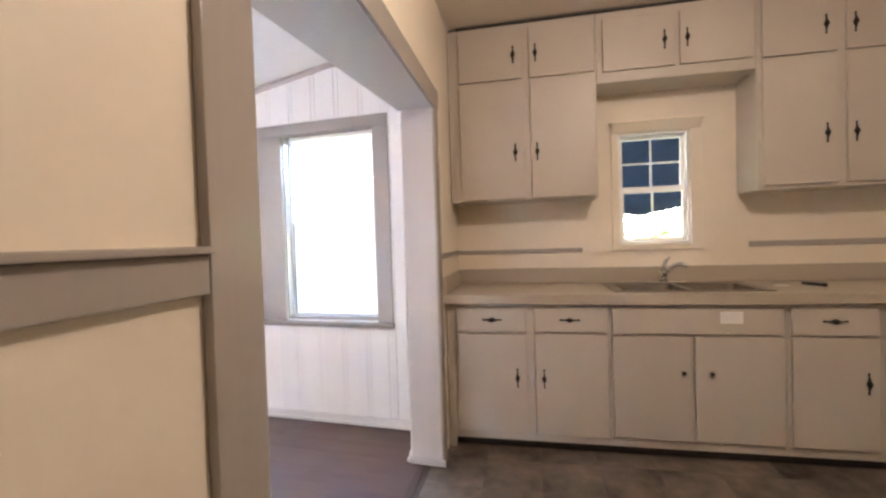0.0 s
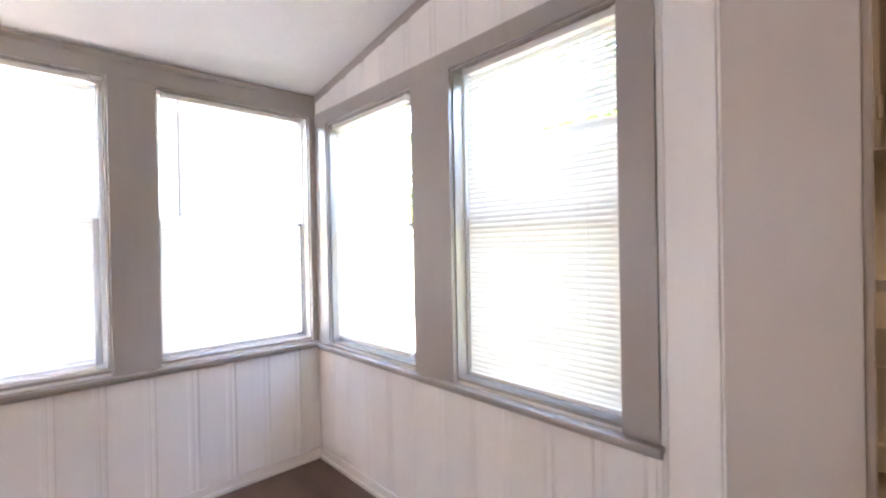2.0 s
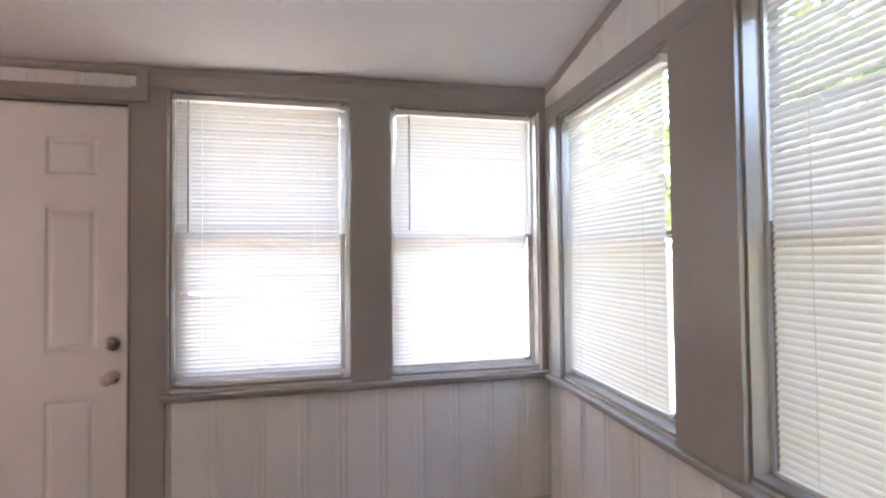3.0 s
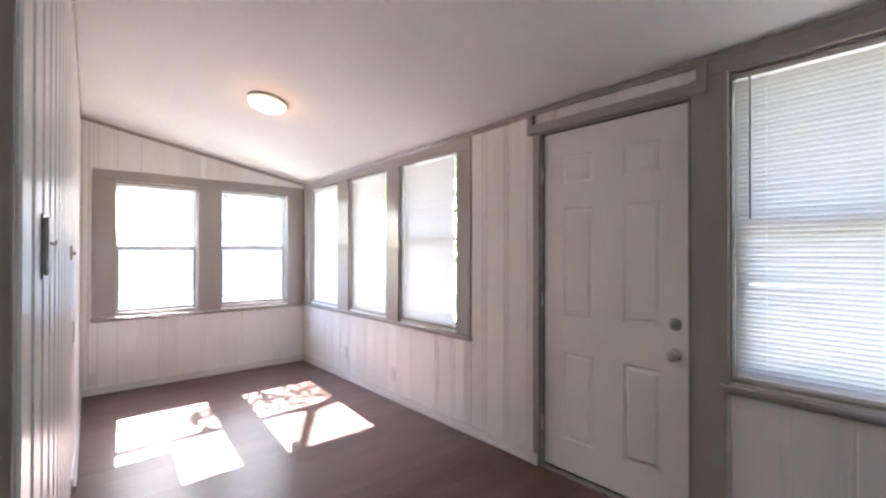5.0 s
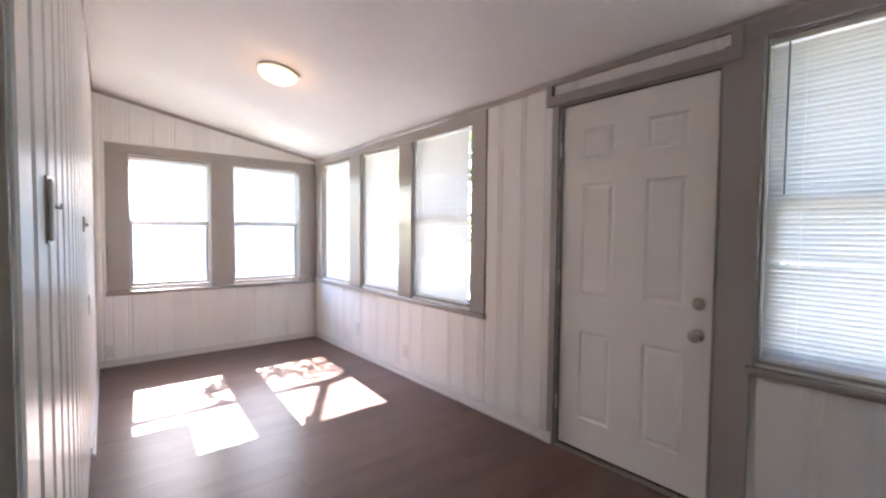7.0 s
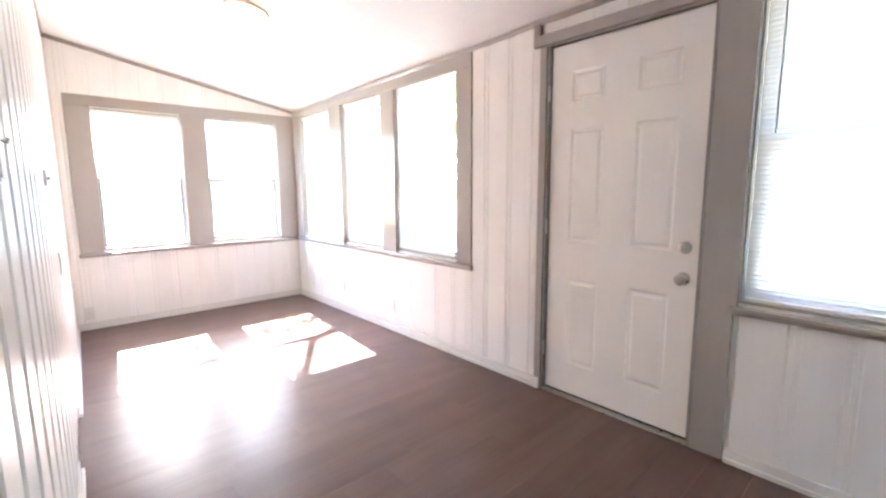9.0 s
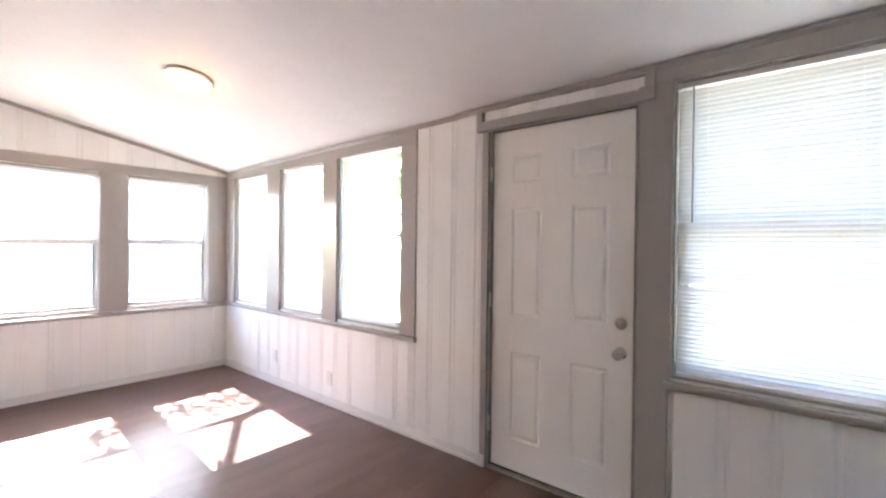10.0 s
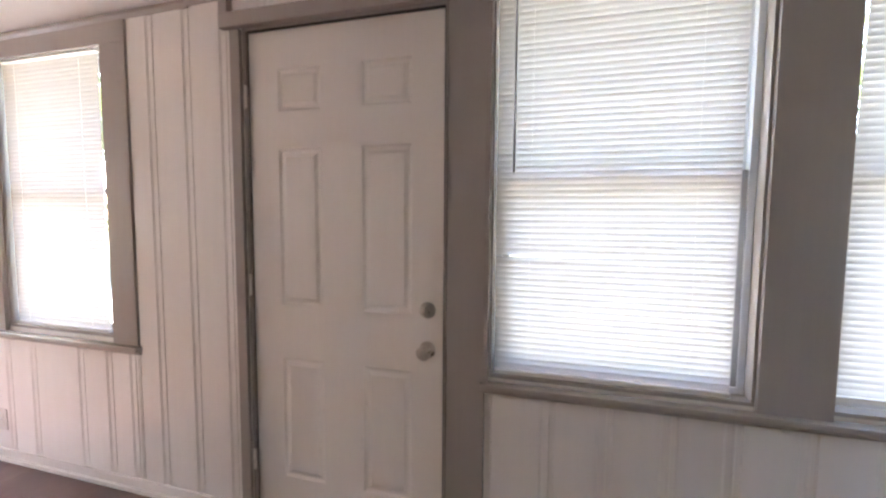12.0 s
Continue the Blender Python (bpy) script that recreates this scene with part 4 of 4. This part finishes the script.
# kitchen window
kw = setting(thing("window_10", "", ""), "small white wooden eight-pane kitchen window", "window")
bm = bmesh.new()
ring(bm, sink_wall, 1.092, 1.548, -0.10, -0.004, 1.207, 1.973, 0.014)
part("window_frame", bm, WHITE, kw)
for nm, lo, hi, n0 in (("upper_sash", 1.580, 1.958, -0.085), ("lower_sash", 1.222, 1.585, -0.058)):
    bm = bmesh.new()
    ring(bm, sink_wall, 1.107, 1.533, n0, n0 + 0.024, lo, hi, 0.022, 0.026)
    sash = part(nm, bm, WHITE, kw)
    mid = (lo + hi) / 2
    single("muntin", WHITE, sink_wall, (1.315, 1.325, n0 + 0.002, n0 + 0.022, lo + 0.0265, hi - 0.0225), parent=sash)
    single("muntin", WHITE, sink_wall, (1.1295, 1.3148, n0 + 0.003, n0 + 0.021, mid - 0.006, mid + 0.006), (1.3252, 1.5105, n0 + 0.003, n0 + 0.021, mid - 0.006, mid + 0.006), parent=sash)
    for a0, a1 in ((1.130, 1.3145), (1.3255, 1.510)):
        for z0, z1 in ((lo + 0.027, mid - 0.0065), (mid + 0.0065, hi - 0.023)):
            pn = single("pane", GLASS, sink_wall, (a0, a1, n0 + 0.010, n0 + 0.013, z0, z1), parent=sash)
            pn.visible_shadow = False
single("casing_board", CREAM, sink_wall, (1.045, 1.0905, 0.0003, 0.014, 1.165, 2.035), (1.550, 1.620, 0.0003, 0.014, 1.165, 2.035), (1.0905, 1.550, 0.0003, 0.014, 1.976, 2.035), (1.0905, 1.550, 0.0003, 0.014, 1.165, 1.204), parent=kw, bevel=0.003)
single("head_moulding", CREAM, lambda a, n, z: sink_wall(a, n * (1 + max(0.0, z - 1.977) * 45), z), (1.048, 1.617, 0.0145, 0.0165, 1.977, 2.034), parent=kw)
single("cap_board", CREAM, sink_wall, (1.035, 1.63, 0.0003, 0.062, 2.0355, 2.050), parent=kw, bevel=0.004)

# kitchen ceiling lamp
kl = thing("ceiling_light", "flush opal glass kitchen ceiling lamp, lit warm", "ceiling lamp", at=(3.95, -1.60, 2.70))


def down(a, n, z):
    return Vector((3.95 + a, -1.60 + z, 2.714 - n))


bm = bmesh.new()
lathe(bm, down, [(0.0, 0.15), (0.02, 0.152), (0.026, 0.145)], 0, 0, 0, 36)
held(part("rim", bm, NICKEL, smooth=True), kl)
bm = bmesh.new()
lathe(bm, down, [(0.0265, 0.143), (0.06, 0.135), (0.10, 0.105), (0.125, 0.06), (0.133, 0.015)], 0, 0, 0, 36)
kd = held(part("dome", bm, LAMP_GLASS, label="lit opal glass dome", smooth=True), kl)
kd.visible_shadow = False

# ---- outdoors ----
bm = bmesh.new()
block(bm, plain, -300, 300, -300, 300, -0.60, -0.45)
setting(part("ground", bm, GRASS), "mown grass lawn round the house", "ground")
setting(single("pavement", CONCRETE, plain, (-6.0, -0.6, -8.59, 9, -0.449, -0.40)), "pale sunlit concrete drive beside the porch", "pavement")
# Made-up yard, kept pale to bounce sunlight in through the end windows.
setting(single("pavement_south", PALE_CONCRETE, plain, (-5.9, 9.0, -19.9, -8.6, -0.449, -0.402)), "added pale concrete yard that bounces sunlight in past the end wall", "pavement")
setting(single("foundation", CONCRETE, plain, (-0.10, 5.85, -6.52, 0.10, -0.449, -0.065)), "concrete foundation under the porch", "foundation")
bm = bmesh.new()
vs = []
for x in (-0.55, 2.62):
    for y in (-6.75, 0.35):
        for lift in (0.11, 0.16):
            vs.append(bm.verts.new((x, y, ceiling_at(x, y) + lift)))
for q in ((0, 2, 6, 4), (1, 3, 7, 5), (0, 1, 3, 2), (4, 5, 7, 6), (0, 1, 5, 4), (2, 3, 7, 6)):
    bm.faces.new([vs[k] for k in q])
setting(part("roof", bm, SHINGLE), "low-sloped grey porch roof", "roof")


def leaves(bm, centre, size, count, rng, leaf=0.09):
    for _ in range(count):
        d = Vector((rng.gauss(0, 1), rng.gauss(0, 1), rng.gauss(0, 0.8))).normalized() * size * rng.random() ** 0.45
        c = Vector(centre) + d
        u = Vector((rng.gauss(0, 1), rng.gauss(0, 1), rng.gauss(0, 1))).normalized()
        v = u.orthogonal().normalized()
        s = leaf * rng.uniform(0.6, 1.3)
        bm.faces.new([bm.verts.new(c + s * (p * u + q * v)) for p, q in ((-1, 0), (-0.2, 0.45), (1, 0), (-0.2, -0.45))])


def tree(place, height, spread, seed, label, mat, clumps=26, per=120, leaf=0.10):
    rng = random.Random(seed)
    root = thing("tree", label, "tree", "trees round the house", at=place)
    trunk = bmesh.new()
    crown = bmesh.new()
    x, y, z = 0.0, 0.0, 0.0
    top = [Vector((rng.uniform(-0.1, 0.1) * k, rng.uniform(-0.1, 0.1) * k, height * 0.62 * k / 5)) for k in range(6)]
    tube(trunk, top, 0.1, 9, [0.16 - 0.02 * k for k in range(6)])
    for k in range(clumps):
        a, r = rng.uniform(0, 2 * math.pi), spread * rng.random() ** 0.5
        end = Vector((r * math.cos(a), r * math.sin(a), height * rng.uniform(0.30, 1.0)))
        base = top[rng.randint(2, 5)]
        if k < 9:
            mid = base.lerp(end, 0.5) + Vector((0, 0, 0.2))
            tube(trunk, [base, mid, end], 0.03, 6, [0.05, 0.032, 0.012])
        leaves(crown, end, rng.uniform(0.45, 0.95) * spread * 0.42, per, rng, leaf)
    part("trunk", trunk, BARK, root, smooth=True)
    part("crown", crown, mat, root)
    return root


tree((-8.2, -5.2, -0.45), 5.2, 2.2, 1, "leafy green broadleaf tree on the lawn", LEAF)
tree((-9.0, -0.4, -0.45), 5.8, 2.5, 2, "leafy green broadleaf tree on the lawn", LEAF)
tree((-8.0, 3.4, -0.45), 5.0, 2.3, 3, "leafy green broadleaf tree on the lawn", LEAF_PALE)
tree((-1.5, 6.5, -0.45), 5.0, 2.4, 4, "leafy green broadleaf tree on the lawn", LEAF, clumps=40)
tree((2.4, 8.0, -0.45), 5.5, 2.6, 5, "leafy green broadleaf tree on the lawn", LEAF)
tree((6.2, 6.4, -0.45), 4.4, 2.2, 6, "leafy green broadleaf tree on the lawn", LEAF_PALE)
tree((-3.9, 4.9, -0.45), 5.4, 2.5, 11, "leafy green broadleaf tree on the lawn", LEAF, clumps=40)
tree((-4.2, -6.7, -0.45), 5.2, 2.3, 12, "leafy green broadleaf tree on the lawn", LEAF, clumps=40)
tree(kit(1.3, -4.4, -0.45), 2.8, 1.5, 13, "low leafy green bush beyond the kitchen window", LEAF, clumps=30)
tree((-8.6, -9.6, -0.45), 5.6, 2.6, 7, "leafy green broadleaf tree on the lawn", LEAF)

tree((1.0, 4.3, -0.45), 4.6, 1.9, 8, "leafy green broadleaf tree close to the end windows", LEAF, clumps=44)

# a leaning tree south of the porch, whose high limbs shade the end windows
rng = random.Random(21)
st = thing("tree", "leaning tree with sparse high limbs beyond the end wall", "tree", "trees round the house", at=(-1.0, -9.1, -0.45))
bm = bmesh.new()
tube(bm, [(-1.0, -9.1, -0.45), (-1.05, -9.1, 1.4), (-0.9, -9.05, 2.6), (-0.55, -9.0, 3.3)], 0.12, 10, [0.17, 0.13, 0.10, 0.08])
tube(bm, [(-0.55, -9.0, 3.3), (0.05, -9.0, 3.36), (0.30, -9.0, 3.45), (0.59, -9.0, 3.93), (0.95, -9.0, 4.9)], 0.05, 9, [0.07, 0.055, 0.045, 0.042, 0.03])
tube(bm, [(0.75, -9.0, 4.55), (1.2, -9.05, 4.45), (1.75, -9.0, 4.2)], 0.03, 7, [0.028, 0.02, 0.01])
held(part("trunk", bm, BARK, smooth=True), st)
bm = bmesh.new()
for centre, size, count in (((0.20, -9.0, 3.10), 0.26, 170), ((0.60, -9.0, 3.05), 0.26, 170), ((1.08, -9.0, 3.12), 0.20, 130), 
                            ((0.95, -9.0, 4.9), 0.5, 300), ((1.5, -9.1, 4.8), 0.5, 260), ((0.2, -9.0, 4.6), 0.22, 60), ((-0.6, -9.0, 4.2), 0.6, 300)):
    leaves(bm, centre, size, count, rng, 0.042)
held(part("crown", bm, LEAF), st)

# made-up house beyond the yard, near side in shade; blocks low sky glare
sky_block = thing("house", "added beige-sided two-storey house that blocks the low sky across the yard", "house", at=(-0.75, -23.5, -0.45))
bm = bmesh.new()
block(bm, lambda a, n, z: Vector((a, -20.0 - n, z)), -10.5, 9.0, 0.0, 7.0, -0.45, 6.9)
for k in range(38):
    z = -0.40 + k * 0.19
    block(bm, lambda a, n, z: Vector((a, -20.0 - n, z)), -10.5, 9.0, -0.014, -0.0005, z, z + 0.175)
held(part("wall", bm, SIDING), sky_block)
bm = bmesh.new()
vs = [bm.verts.new(p) for x in (-10.9, 9.4) for p in ((x, -19.6, 6.85), (x, -23.5, 8.2), (x, -27.4, 6.85), (x, -19.6, 6.92), (x, -23.5, 8.28), (x, -27.4, 6.92))]
for q in ((0, 1, 7, 6), (1, 2, 8, 7), (3, 4, 10, 9), (4, 5, 11, 10), (0, 3, 9, 6), (2, 5, 11, 8), (0, 1, 4, 3), (1, 2, 5, 4), (6, 7, 10, 9), (7, 8, 11, 10)):
    bm.faces.new([vs[k] for k in q])
held(part("roof", bm, SHINGLE), sky_block)

# tarpaulin slung outside the kitchen window
bm = bmesh.new()
pts = {}
for i in range(9):
    for j in range(7):
        a, n = -0.2 + i * 0.45, -0.95 - j * 0.22
        pts[i, j] = bm.verts.new(kit(a, n, 2.28 - 0.11 * j - 0.05 * math.sin(i * 2.1 + j) - 0.10 * (j / 6) ** 2))
for i in range(8):
    for j in range(6):
        bm.faces.new((pts[i, j], pts[i + 1, j], pts[i + 1, j + 1], pts[i, j + 1]))
tarp = thing("tarpaulin", "dark blue tarpaulin slung outside the kitchen window", "tarpaulin")
sheet = part("sheet", bm, TARP, tarp, smooth=True)
sol = sheet.modifiers.new("thick", "SOLIDIFY")
sol.thickness = 0.01
for a in (-0.1, 3.3):
    bm = bmesh.new()
    tube(bm, [kit(a, -2.30, -0.45), kit(a, -2.28, 1.62)], 0.03, 10)
    part("post", bm, BARK, tarp)

# ---- floor pieces ----
rng = random.Random(11)
y = -6.41
row = 0
while y < -0.01:
    y1 = min(y + 0.166, -0.002)
    x = 0.002 - rng.uniform(0, 1.1)
    edge = 2.362 - 0.0875 * y if -2.079 < y < -0.436 else (2.311 if y > -2.0 else 2.312 + (y + 2.08) * 0.0396)
    while x < edge:
        x0, x1 = max(x, 0.002), min(x + 1.21, edge)
        x += 1.2102
        if x1 - x0 < 0.02:
            continue
        bm = bmesh.new()
        block(bm, plain, x0 - (x0 + x1) / 2, x1 - (x0 + x1) / 2, (y - y1) / 2 + 0.0002, (y1 - y) / 2 - 0.0002, -0.0055, 0.0)
        pl = part("plank", bm, WOOD, floor)
        pl.location = ((x0 + x1) / 2, (y + y1) / 2, 0)
    y = y1 + 0.0004
    row += 1

tile_mesh = None
for i in range(11):
    for j in range(18):
        place = kit(0.0535 + i * 0.305, -0.05 + j * 0.305, 0)
        if place.x > 5.7 or place.y < -5.3:
            continue
        if tile_mesh is None:
            bm = bmesh.new()
            block(bm, plain, -0.1523, 0.1523, -0.1523, 0.1523, -0.0035, 0.001)
            ob = part("tile", bm, TILE, floor_kitchen, bevel=0.0006)
            tile_mesh = ob.data
        else:
            ob = new("tile", tile_mesh)
            ob.parent = floor_kitchen
        ob.location = place
        ob.rotation_euler = (0, 0, radians(5) + math.pi / 2 * rng.randint(0, 3))
